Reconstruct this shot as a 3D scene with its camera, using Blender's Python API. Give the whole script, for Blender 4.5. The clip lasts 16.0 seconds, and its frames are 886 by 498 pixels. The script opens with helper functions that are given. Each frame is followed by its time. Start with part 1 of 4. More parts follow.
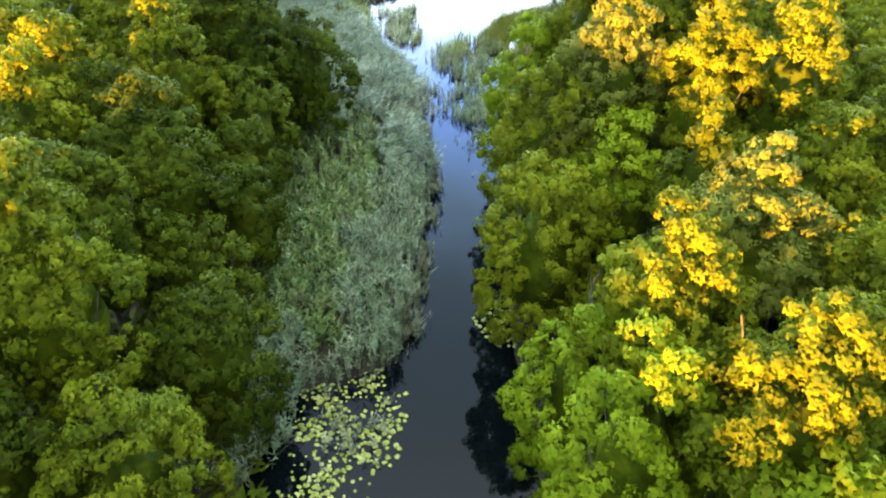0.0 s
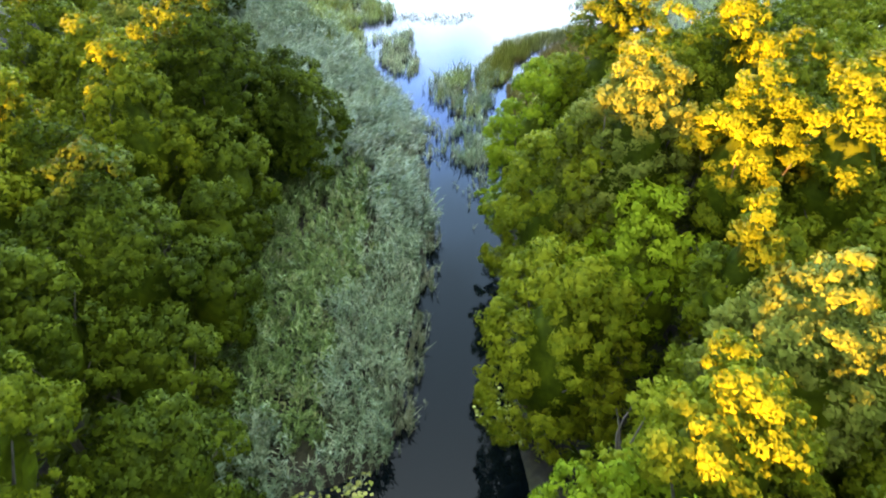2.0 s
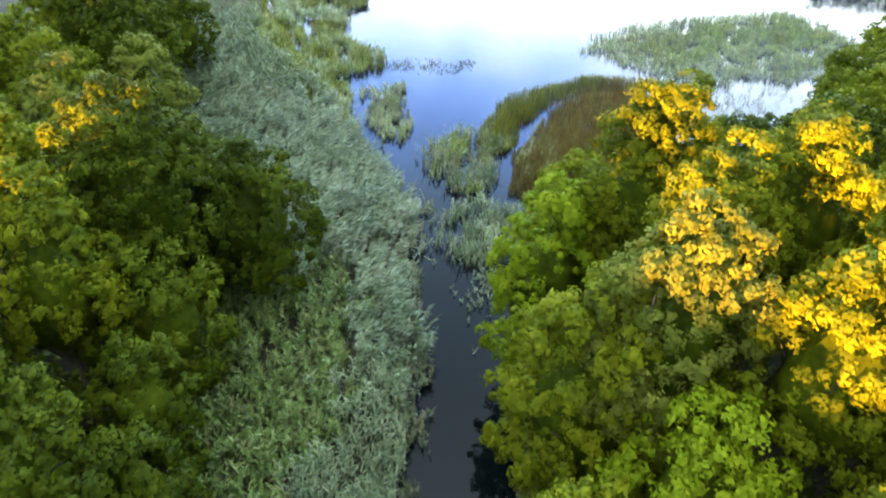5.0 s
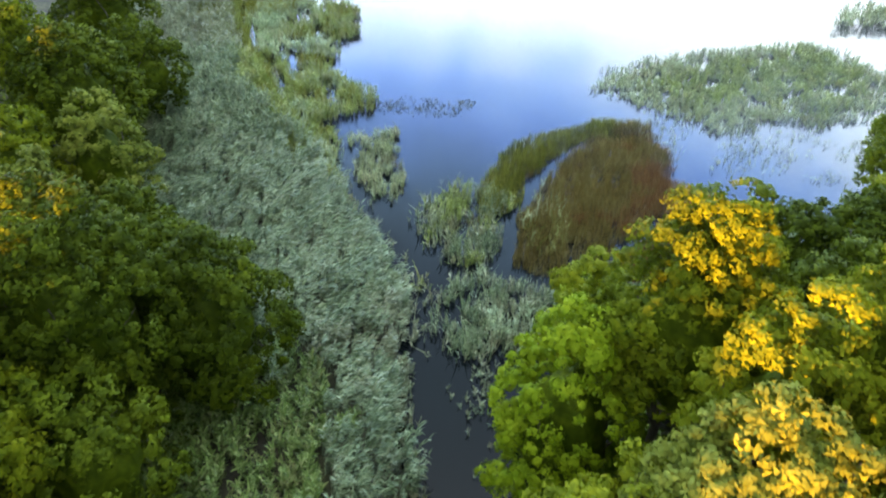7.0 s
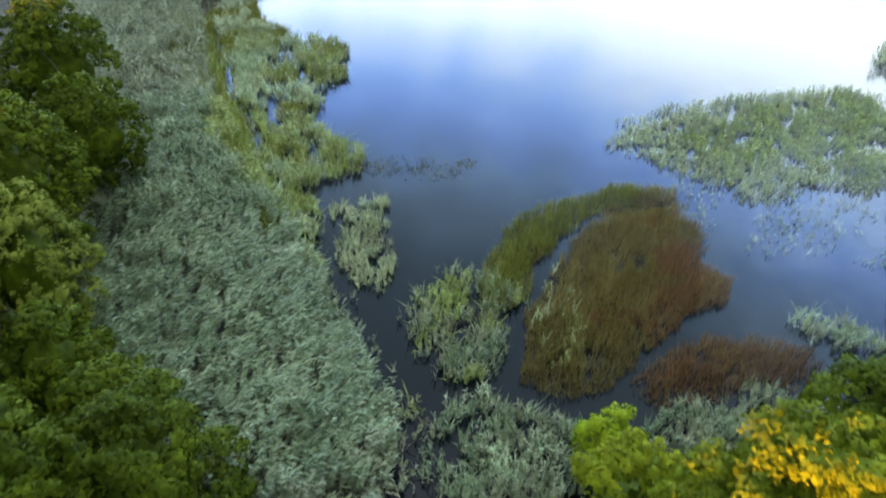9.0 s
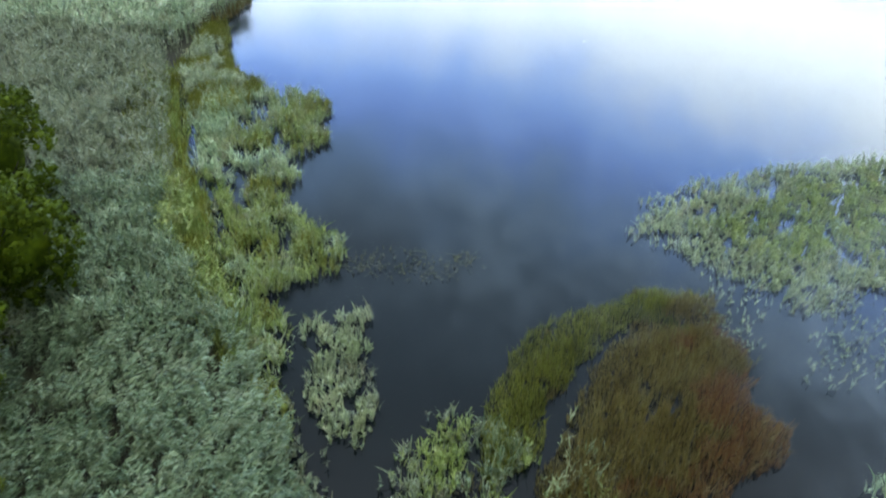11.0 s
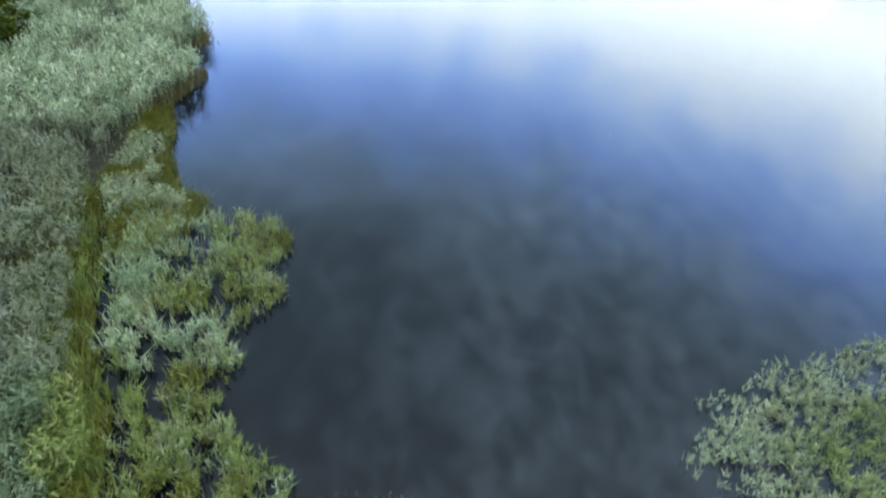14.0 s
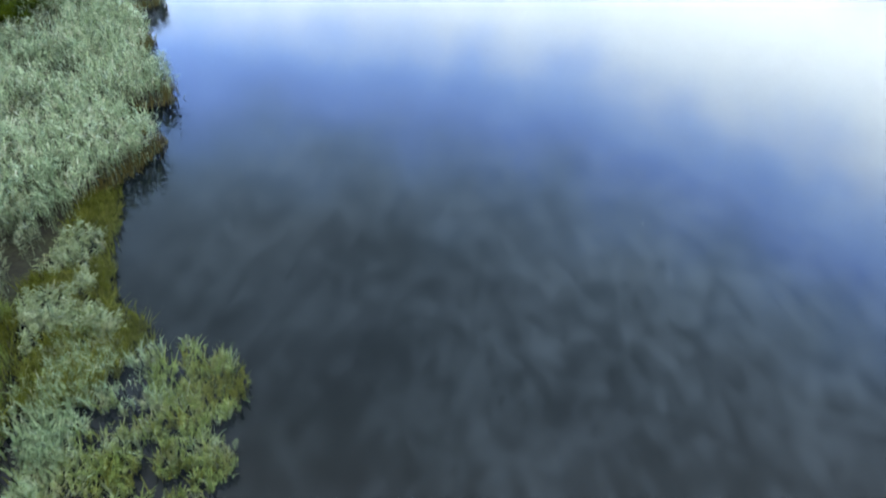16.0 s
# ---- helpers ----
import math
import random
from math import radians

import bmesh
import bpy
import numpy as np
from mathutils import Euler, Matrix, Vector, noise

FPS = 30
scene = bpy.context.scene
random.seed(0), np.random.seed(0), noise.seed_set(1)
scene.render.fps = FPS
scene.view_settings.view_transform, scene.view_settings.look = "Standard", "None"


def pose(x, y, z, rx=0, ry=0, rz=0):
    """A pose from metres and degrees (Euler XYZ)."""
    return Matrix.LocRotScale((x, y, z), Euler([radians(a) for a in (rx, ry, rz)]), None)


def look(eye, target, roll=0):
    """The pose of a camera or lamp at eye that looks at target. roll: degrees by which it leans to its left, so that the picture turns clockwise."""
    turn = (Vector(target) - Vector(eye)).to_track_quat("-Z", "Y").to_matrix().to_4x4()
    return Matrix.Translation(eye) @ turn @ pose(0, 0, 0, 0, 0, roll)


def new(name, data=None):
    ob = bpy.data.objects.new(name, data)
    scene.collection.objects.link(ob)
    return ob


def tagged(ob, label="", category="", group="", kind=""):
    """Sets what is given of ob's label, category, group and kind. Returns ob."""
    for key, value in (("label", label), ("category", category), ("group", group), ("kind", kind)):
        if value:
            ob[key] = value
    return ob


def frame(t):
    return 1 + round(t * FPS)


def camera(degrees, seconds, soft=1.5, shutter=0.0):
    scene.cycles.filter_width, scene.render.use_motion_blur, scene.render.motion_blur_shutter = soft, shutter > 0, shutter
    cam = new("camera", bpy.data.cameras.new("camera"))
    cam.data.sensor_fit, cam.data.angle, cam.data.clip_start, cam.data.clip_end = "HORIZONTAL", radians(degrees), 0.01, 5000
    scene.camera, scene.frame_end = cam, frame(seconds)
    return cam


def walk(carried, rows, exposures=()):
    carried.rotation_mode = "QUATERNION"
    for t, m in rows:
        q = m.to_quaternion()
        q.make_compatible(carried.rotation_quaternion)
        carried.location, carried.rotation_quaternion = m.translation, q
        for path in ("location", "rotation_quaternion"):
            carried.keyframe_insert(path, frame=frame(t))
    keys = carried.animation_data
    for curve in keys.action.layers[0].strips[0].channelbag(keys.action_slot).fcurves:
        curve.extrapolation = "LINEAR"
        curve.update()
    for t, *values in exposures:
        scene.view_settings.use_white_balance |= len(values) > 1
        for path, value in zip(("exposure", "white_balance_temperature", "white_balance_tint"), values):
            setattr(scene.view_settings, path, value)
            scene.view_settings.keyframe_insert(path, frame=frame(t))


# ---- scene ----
cam = camera(62.1, 16.0, soft=2.0, shutter=0.5)
METRES, EYE, TILT, LEAN, TURN = 60.45, 24.0, 0.0, 0.0, 0.0
ROWS = [
    (0.0, 0.0, 0.0, 0.0, 0.68, -39.48, -0.82),
    (0.5, 0.0002, 0.0198, -0.0, 0.69, -39.5, -0.83),
    (1.0, 0.0005, 0.0406, -0.0, 0.71, -39.49, -0.85),
    (1.5, 0.0008, 0.0624, 0.0001, 0.72, -39.49, -0.87),
    (2.0, 0.0011, 0.0842, 0.0002, 0.74, -39.48, -0.89),
    (2.5, 0.0014, 0.1073, 0.0004, 0.75, -39.48, -0.91),
    (3.0, 0.0014, 0.1307, 0.0006, 0.74, -39.45, -0.95),
    (3.5, 0.002, 0.1546, 0.0008, 0.78, -39.43, -0.97),
    (4.0, 0.0025, 0.1789, 0.0009, 0.8, -39.41, -0.97),
    (6.5, 0.0047, 0.3047, 0.0012, 0.83, -39.36, -1.04),
    (7.0, 0.0052, 0.3311, 0.0011, 0.85, -39.37, -1.04),
    (7.5, 0.0057, 0.3592, 0.001, 0.85, -39.36, -1.04),
    (8.0, 0.0063, 0.3893, 0.0012, 0.87, -39.36, -1.02),
    (8.5, 0.0068, 0.4214, 0.0013, 0.89, -39.37, -1.04),
    (11.0, 0.0098, 0.6, 0.0026, 0.96, -39.32, -1.15),
    (11.5, 0.0106, 0.6379, 0.0033, 0.99, -39.31, -1.16),
    (12.0, 0.0111, 0.676, 0.0035, 1.02, -39.25, -1.2),
    (12.5, 0.0117, 0.7148, 0.0043, 1.05, -39.27, -1.23),
    (13.0, 0.0128, 0.7542, 0.0049, 1.11, -39.29, -1.24),
    (13.5, 0.0136, 0.794, 0.0055, 1.16, -39.31, -1.26),
    (14.0, 0.0142, 0.8338, 0.006, 1.22, -39.32, -1.3),
    (14.5, 0.0156, 0.8742, 0.007, 1.31, -39.4, -1.29),
    (15.0, 0.0182, 0.9157, 0.0082, 1.46, -39.6, -1.14),
    (15.5, 0.0203, 0.9578, 0.0052, 1.62, -39.6, -0.89),
    (16.0, 0.0196, 0.9994, 0.0017, 1.74, -39.48, -0.91),
]
walk(cam, [(t, pose(0, 0, EYE, TILT, LEAN, TURN) @ pose(METRES * x, METRES * y, METRES * z, 90 + pitch, roll, yaw)) for t, x, y, z, yaw, pitch, roll in ROWS],
     exposures=((0, 3.94), (4, 3.80), (7, 3.50), (11, 3.13), (16, 3.02)))

# ---- world, sun, exposure ----
SUN_EL, SUN_AZ = 3.5, 222.0          # degrees; azimuth clockwise from +y, the way ahead
SUN_DIR = Vector((math.sin(radians(SUN_AZ)) * math.cos(radians(SUN_EL)), math.cos(radians(SUN_AZ)) * math.cos(radians(SUN_EL)), math.sin(radians(SUN_EL))))

world = bpy.data.worlds.new("sky")
world.use_nodes = True
scene.world = world
wn, wl = world.node_tree.nodes, world.node_tree.links
sky = wn.new("ShaderNodeTexSky")
sky.sky_type = "NISHITA"
sky.sun_disc = False
sky.sun_elevation, sky.sun_rotation = radians(SUN_EL), radians(SUN_AZ)
sky.air_density, sky.dust_density, sky.ozone_density = 1.0, 0.8, 4.0
bg_sky = wn["Background"]
bg_sky.inputs["Strength"].default_value = 0.03
wl.new(sky.outputs["Color"], bg_sky.inputs["Color"])
# thin grey cloud overhead, blue below it, and bright morning haze towards the horizon
coord = wn.new("ShaderNodeTexCoord")
dot = wn.new("ShaderNodeVectorMath")
dot.operation = "DOT_PRODUCT"
dot.inputs[1].default_value = (0.15, 0.0, -1.0)
wl.new(coord.outputs["Generated"], dot.inputs[0])
glow = wn.new("ShaderNodeValToRGB")
SKY_STOPS = ((0.10, (0.068, 0.086, 0.092)), (0.36, (0.082, 0.108, 0.126)), (0.43, (0.146, 0.222, 0.310)), (0.485, (0.168, 0.290, 0.54)), (0.53, (0.195, 0.345, 0.86)), (0.57, (0.28, 0.49, 1.0)), (0.605, (0.45, 0.63, 1.0)), (0.645, (0.69, 0.84, 1.0)), (0.70, (0.82, 0.94, 1.0)), (0.77, (0.86, 0.96, 1.0)), (0.84, (0.40, 0.44, 0.48)), (0.95, (0.16, 0.18, 0.20)))
lift = wn.new("ShaderNodeMath")
lift.inputs[1].default_value = 0.960
wl.new(dot.outputs["Value"], lift.inputs[0])
glow.color_ramp.interpolation = "B_SPLINE"
glow.color_ramp.elements.remove(glow.color_ramp.elements[1])
glow.color_ramp.elements[0].position, glow.color_ramp.elements[0].color = SKY_STOPS[0][0], (*SKY_STOPS[0][1], 1)
for p, c in SKY_STOPS[1:]:
    e = glow.color_ramp.elements.new(p)
    e.color = (*c, 1)
cloud = wn.new("ShaderNodeTexNoise")
cloud.inputs["Scale"].default_value, cloud.inputs["Detail"].default_value = 11.0, 5
wl.new(coord.outputs["Generated"], cloud.inputs["Vector"])
soft_edge = wn.new("ShaderNodeMath")
soft_edge.operation = "MULTIPLY_ADD"
soft_edge.inputs[1].default_value = 0.12
wl.new(cloud.outputs["Fac"], soft_edge.inputs[0])
wl.new(lift.outputs[0], soft_edge.inputs[2])
wl.new(soft_edge.outputs[0], glow.inputs["Fac"])
bg_haze = wn.new("ShaderNodeBackground")
bg_haze.inputs["Strength"].default_value = 1.08
# the haze lies over the open lake ahead; elsewhere the sky is evenly grey
way = wn.new("ShaderNodeSeparateXYZ")
wl.new(coord.outputs["Generated"], way.inputs[0])
ahead = wn.new("ShaderNodeMapRange")
ahead.interpolation_type = "SMOOTHSTEP"
ahead.inputs["From Min"].default_value, ahead.inputs["From Max"].default_value = 0.25, 0.72
wl.new(way.outputs["Y"], ahead.inputs["Value"])
over_lake = wn.new("ShaderNodeMix")
over_lake.data_type = "RGBA"
# an overcast dome: brightest overhead, dull down towards the wooded horizon
dome = wn.new("ShaderNodeValToRGB")
dome.color_ramp.interpolation = "EASE"
for e, p, k in zip(dome.color_ramp.elements, (0.22, 1.0), (0.020, 0.248)):
    e.position, e.color = p, (0.95 * k, k, 0.98 * k, 1)
wl.new(way.outputs["Z"], dome.inputs["Fac"])
wl.new(dome.outputs["Color"], over_lake.inputs["A"])
wl.new(ahead.outputs["Result"], over_lake.inputs["Factor"])
wl.new(glow.outputs["Color"], over_lake.inputs["B"])
wl.new(over_lake.outputs["Result"], bg_haze.inputs["Color"])
both = wn.new("ShaderNodeAddShader")
wl.new(bg_sky.outputs[0], both.inputs[0])
wl.new(bg_haze.outputs[0], both.inputs[1])
wl.new(both.outputs[0], wn["World Output"].inputs["Surface"])

sun = new("sun", bpy.data.lights.new("sun", "SUN"))
sun.data.energy, sun.data.angle, sun.data.color = 5.0, radians(0.53), (1.0, 0.42, 0.06)
sun.matrix_world = look((0, 0, 60), Vector((0, 0, 60)) - SUN_DIR)


# ---- small tools ----
def smooth(a, b, x):
    t = np.clip((x - a) / (b - a), 0, 1)
    return t * t * (3 - 2 * t)


LATTICE = np.random.RandomState(5).rand(256, 256)


def vnoise(x, y, size):
    """Value noise, 0 to 1, with features of that size in metres."""
    u, v = np.asarray(x, float) / size + 400, np.asarray(y, float) / size + 400
    i, j = np.floor(u).astype(int), np.floor(v).astype(int)
    a, b = smooth(0, 1, u - i), smooth(0, 1, v - j)
    g = lambda p, q: LATTICE[p % 256, q % 256]
    return (g(i, j) * (1 - a) + g(i + 1, j) * a) * (1 - b) + (g(i, j + 1) * (1 - a) + g(i + 1, j + 1) * a) * b


def fbm(x, y, size):
    return 0.55 * vnoise(x, y, size) + 0.3 * vnoise(y, x, size / 2.3) + 0.15 * vnoise(x, y, size / 5.1)


def mesh_of(name, verts, faces, material, shade=False, normals=None):
    """A mesh from arrays; faces is a list of index arrays of one width each."""
    me = bpy.data.meshes.new(name)
    verts = np.asarray(verts, np.float32).reshape(-1, 3)
    groups = [np.asarray(f, np.int32) for f in faces if len(f)]
    me.vertices.add(len(verts))
    me.vertices.foreach_set("co", verts.ravel())
    loops = np.concatenate([g.ravel() for g in groups])
    sizes = np.concatenate([np.full(len(g), g.shape[1], np.int32) for g in groups])
    starts = np.concatenate([[0], np.cumsum(sizes)[:-1]]).astype(np.int32)
    me.loops.add(len(loops))
    me.loops.foreach_set("vertex_index", loops)
    me.polygons.add(len(sizes))
    me.polygons.foreach_set("loop_start", starts)
    if shade:
        me.polygons.foreach_set("use_smooth", np.ones(len(sizes), bool))
    me.update(calc_edges=True)
    if normals is not None:
        field = me.attributes.new("custom_normal", "FLOAT_VECTOR", "POINT")
        field.data.foreach_set("vector", np.asarray(normals, np.float32).ravel())
    if material:
        me.materials.append(material)
    return me


def part(name, me, parent, label=""):
    ob = new(name, me)
    ob.parent = parent
    return tagged(ob, label)


def inside(poly, x, y):
    """Which points lie inside a polygon."""
    hit = np.zeros(len(x), bool)
    for (x0, y0), (x1, y1) in zip(poly, poly[1:] + poly[:1]):
        cross = (y0 > y) != (y1 > y)
        with np.errstate(divide="ignore", invalid="ignore"):
            hit ^= cross & (x < (x1 - x0) * (y - y0) / (y1 - y0) + x0)
    return hit


def edge_distance(poly, x, y):
    """Distance of points to a polygon's outline."""
    best = np.full(len(x), 1e9)
    for (x0, y0), (x1, y1) in zip(poly, poly[1:] + poly[:1]):
        dx, dy = x1 - x0, y1 - y0
        k = np.clip(((x - x0) * dx + (y - y0) * dy) / max(dx * dx + dy * dy, 1e-9), 0, 1)
        best = np.minimum(best, np.hypot(x - x0 - k * dx, y - y0 - k * dy))
    return best


# ---- materials ----
def material(name):
    m = bpy.data.materials.new(name)
    m.use_nodes = True
    return m, m.node_tree.nodes, m.node_tree.links, m.node_tree.nodes["Principled BSDF"]


def ramp(nodes, stops):
    r = nodes.new("ShaderNodeValToRGB")
    els = r.color_ramp.elements
    while len(els) < len(stops):
        els.new(0.5)
    for e, (p, c) in zip(els, stops):
        e.position, e.color = p, (*c, 1)
    return r


def leaf_material(name, stops, patch=3.0, through_light=0.20, rough=0.55, tree=0.0, dry=None, single=0.50, wet=0.06):
    """Leaves: colour by single leaf, by patches of the place and by tree; they let some light through."""
    m, n, l, p = material(name)
    geo, info = n.new("ShaderNodeNewGeometry"), n.new("ShaderNodeObjectInfo")
    tex = n.new("ShaderNodeTexNoise")
    tex.inputs["Scale"].default_value, tex.inputs["Detail"].default_value = 1 / patch, 3
    l.new(geo.outputs["Position"], tex.inputs["Vector"])
    a = n.new("ShaderNodeMath")
    a.operation = "MULTIPLY_ADD"
    a.inputs[1].default_value = single
    l.new(geo.outputs["Random Per Island"], a.inputs[0])
    b = n.new("ShaderNodeMath")
    b.operation = "MULTIPLY_ADD"
    b.inputs[1].default_value, b.inputs[2].default_value = 2.3, -0.65 - single / 2 - tree / 2
    fine = n.new("ShaderNodeTexNoise")
    fine.inputs["Scale"].default_value, fine.inputs["Detail"].default_value = 2.6, 2
    l.new(geo.outputs["Position"], fine.inputs["Vector"])
    two = n.new("ShaderNodeMix")
    two.inputs["Factor"].default_value = 0.52
    l.new(tex.outputs["Fac"], two.inputs["A"])
    l.new(fine.outputs["Fac"], two.inputs["B"])
    l.new(two.outputs["Result"], b.inputs[0])
    l.new(b.outputs[0], a.inputs[2])
    c = n.new("ShaderNodeMath")
    c.operation = "MULTIPLY_ADD"
    c.inputs[1].default_value = tree
    l.new(info.outputs["Random"], c.inputs[0])
    l.new(a.outputs[0], c.inputs[2])
    r = ramp(n, stops)
    l.new(c.outputs[0], r.inputs["Fac"])
    colour = r.outputs["Color"]
    if dry:
        # tufts and single blades that have withered
        spot = n.new("ShaderNodeTexNoise")
        spot.inputs["Scale"].default_value, spot.inputs["Detail"].default_value = 0.9, 4
        l.new(geo.outputs["Position"], spot.inputs["Vector"])
        add = n.new("ShaderNodeMath")
        add.operation = "MULTIPLY_ADD"
        add.inputs[1].default_value = 0.22
        l.new(geo.outputs["Random Per Island"], add.inputs[0])
        l.new(spot.outputs["Fac"], add.inputs[2])
        cut = n.new("ShaderNodeMapRange")
        cut.inputs["From Min"].default_value, cut.inputs["From Max"].default_value = 0.64, 0.82
        cut.inputs["To Max"].default_value = 0.65
        l.new(add.outputs[0], cut.inputs["Value"])
        tint = n.new("ShaderNodeMix")
        tint.data_type = "RGBA"
        tint.inputs["B"].default_value = (*dry, 1)
        l.new(cut.outputs["Result"], tint.inputs["Factor"])
        l.new(colour, tint.inputs["A"])
        colour = tint.outputs["Result"]
    l.new(colour, p.inputs["Base Color"])
    p.inputs["Roughness"].default_value = rough
    p.inputs["Specular IOR Level"].default_value = wet
    t = n.new("ShaderNodeBsdfTranslucent")
    l.new(colour, t.inputs["Color"])
    mix = n.new("ShaderNodeMixShader")
    mix.inputs["Fac"].default_value = through_light
    l.new(p.outputs[0], mix.inputs[1])
    l.new(t.outputs[0], mix.inputs[2])
    l.new(mix.outputs[0], n["Material Output"].inputs["Surface"])
    return m


M_LEAF = leaf_material("alder_leaves", [(0.1, (0.059, 0.089, 0.005)), (0.5, (0.134, 0.175, 0.008)), (0.9, (0.246, 0.281, 0.013))], 2.5, 0.36, tree=0.3, single=0.26)
# darker alder leaves; the colour holds the shade on left-bank trees and inside crowns
M_LEAF_SHADED = leaf_material("shaded_alder_leaves", [(0.1, (0.023, 0.040, 0.003)), (0.5, (0.056, 0.085, 0.005)), (0.9, (0.112, 0.153, 0.008))], 2.5, 0.24, tree=0.25, single=0.26)
M_LEAF_BRIGHT = leaf_material("young_leaves", [(0.1, (0.090, 0.150, 0.005)), (0.5, (0.165, 0.245, 0.008)), (0.9, (0.250, 0.330, 0.014))], 2.5, 0.28, tree=0.2, single=0.26)
M_LEAF_WILLOW = leaf_material("willow_leaves", [(0.1, (0.075, 0.105, 0.016)), (0.5, (0.145, 0.182, 0.026)), (0.9, (0.230, 0.265, 0.042))], 2.5, 0.34, tree=0.2, single=0.26)
M_REED = leaf_material("reed_blades", [(0.05, (0.136, 0.201, 0.103)), (0.35, (0.285, 0.386, 0.209)), (0.65, (0.478, 0.590, 0.349)), (0.95, (0.743, 0.736, 0.561))], 3.0, 0.2, dry=(0.270, 0.250, 0.140), single=0.34, wet=0.40)
M_REED_GREY = leaf_material("dry_reed_blades", [(0.05, (0.105, 0.135, 0.070)), (0.45, (0.195, 0.235, 0.132)), (0.95, (0.300, 0.340, 0.215))], 2.0, 0.2, dry=(0.190, 0.185, 0.100), single=0.30, wet=0.30)
M_REED_GREEN = leaf_material("green_reed_blades", [(0.05, (0.050, 0.082, 0.037)), (0.35, (0.117, 0.177, 0.082)), (0.65, (0.206, 0.279, 0.143)), (0.95, (0.348, 0.418, 0.247))], 2.5, 0.2, dry=(0.150, 0.165, 0.085), single=0.34, wet=0.40)
M_HERB = leaf_material("marsh_herbs", [(0.05, (0.047, 0.085, 0.015)), (0.5, (0.118, 0.195, 0.038)), (1, (0.280, 0.366, 0.126))], 1.6, 0.2, dry=(0.150, 0.140, 0.055), wet=0.40)
M_OLIVE = leaf_material("olive_sedge", [(0.05, (0.090, 0.098, 0.014)), (0.5, (0.165, 0.178, 0.028)), (1.0, (0.270, 0.275, 0.070))], 2.0, 0.25)
M_BROWN = leaf_material("brown_bulrush", [(0.05, (0.125, 0.055, 0.022)), (0.45, (0.205, 0.112, 0.044)), (0.75, (0.215, 0.150, 0.058)), (1.0, (0.280, 0.225, 0.110))], 3.0, 0.2)
M_TAWNY = leaf_material("olive_brown_bulrush", [(0.05, (0.110, 0.082, 0.024)), (0.5, (0.180, 0.145, 0.044)), (1.0, (0.270, 0.240, 0.100))], 2.0, 0.2)
M_LIME = leaf_material("pale_water_reeds", [(0.05, (0.129, 0.166, 0.068)), (0.4, (0.283, 0.347, 0.158)), (0.95, (0.480, 0.545, 0.325))], 3.0, 0.25, dry=(0.300, 0.270, 0.150), single=0.40, wet=0.40)
M_PAD = leaf_material("lily_leaf", [(0.1, (0.190, 0.240, 0.045)), (0.5, (0.330, 0.390, 0.085)), (0.9, (0.500, 0.530, 0.170))], 1.0, 0.1, 0.3, tree=0.4)
M_SPRING = leaf_material("yellow_green_reeds", [(0.05, (0.078, 0.113, 0.019)), (0.4, (0.193, 0.260, 0.055)), (0.95, (0.396, 0.475, 0.162))], 2.0, 0.2, dry=(0.230, 0.205, 0.070), single=0.40, wet=0.40)
M_SHALLOW = leaf_material("grey_green_water_reeds", [(0.05, (0.080, 0.105, 0.048)), (0.45, (0.190, 0.232, 0.122)), (1.0, (0.420, 0.460, 0.300))], 1.5, 0.2, dry=(0.190, 0.165, 0.085), single=0.40, wet=0.40)
M_SUNK = leaf_material("sunken_weed", [(0.05, (0.048, 0.053, 0.027)), (0.5, (0.088, 0.092, 0.045)), (1, (0.144, 0.144, 0.080))], 1.5, 0.1)


def bark_material():
    m, n, l, p = material("bark")
    tex = n.new("ShaderNodeTexNoise")
    tex.inputs["Scale"].default_value, tex.inputs["Detail"].default_value = 9, 5
    r = ramp(n, [(0.3, (0.045, 0.038, 0.030)), (0.7, (0.150, 0.135, 0.115))])
    bump = n.new("ShaderNodeBump")
    bump.inputs["Distance"].default_value = 0.03
    l.new(tex.outputs["Fac"], r.inputs["Fac"])
    l.new(tex.outputs["Fac"], bump.inputs["Height"])
    l.new(bump.outputs["Normal"], p.inputs["Normal"])
    l.new(r.outputs["Color"], p.inputs["Base Color"])
    p.inputs["Roughness"].default_value = 0.9
    return m


def soil_material():
    m, n, l, p = material("marsh_soil")
    geo = n.new("ShaderNodeNewGeometry")
    big, small = n.new("ShaderNodeTexNoise"), n.new("ShaderNodeTexNoise")
    big.inputs["Scale"].default_value, small.inputs["Scale"].default_value, small.inputs["Detail"].default_value = 0.35, 4, 6
    l.new(geo.outputs["Position"], big.inputs["Vector"])
    l.new(geo.outputs["Position"], small.inputs["Vector"])
    a, b = ramp(n, [(0.35, (0.022, 0.020, 0.012)), (0.7, (0.050, 0.055, 0.022))]), ramp(n, [(0.3, (0.5, 0.5, 0.5)), (0.75, (1.4, 1.4, 1.3))])
    l.new(big.outputs["Fac"], a.inputs["Fac"])
    l.new(small.outputs["Fac"], b.inputs["Fac"])
    mul = n.new("ShaderNodeMix")
    mul.data_type, mul.blend_type = "RGBA", "MULTIPLY"
    mul.inputs["Factor"].default_value = 1
    l.new(a.outputs["Color"], mul.inputs["A"])
    l.new(b.outputs["Color"], mul.inputs["B"])
    l.new(mul.outputs["Result"], p.inputs["Base Color"])
    bump = n.new("ShaderNodeBump")
    bump.inputs["Distance"].default_value = 0.06
    l.new(small.outputs["Fac"], bump.inputs["Height"])
    l.new(bump.outputs["Normal"], p.inputs["Normal"])
    p.inputs["Roughness"].default_value = 0.95
    return m


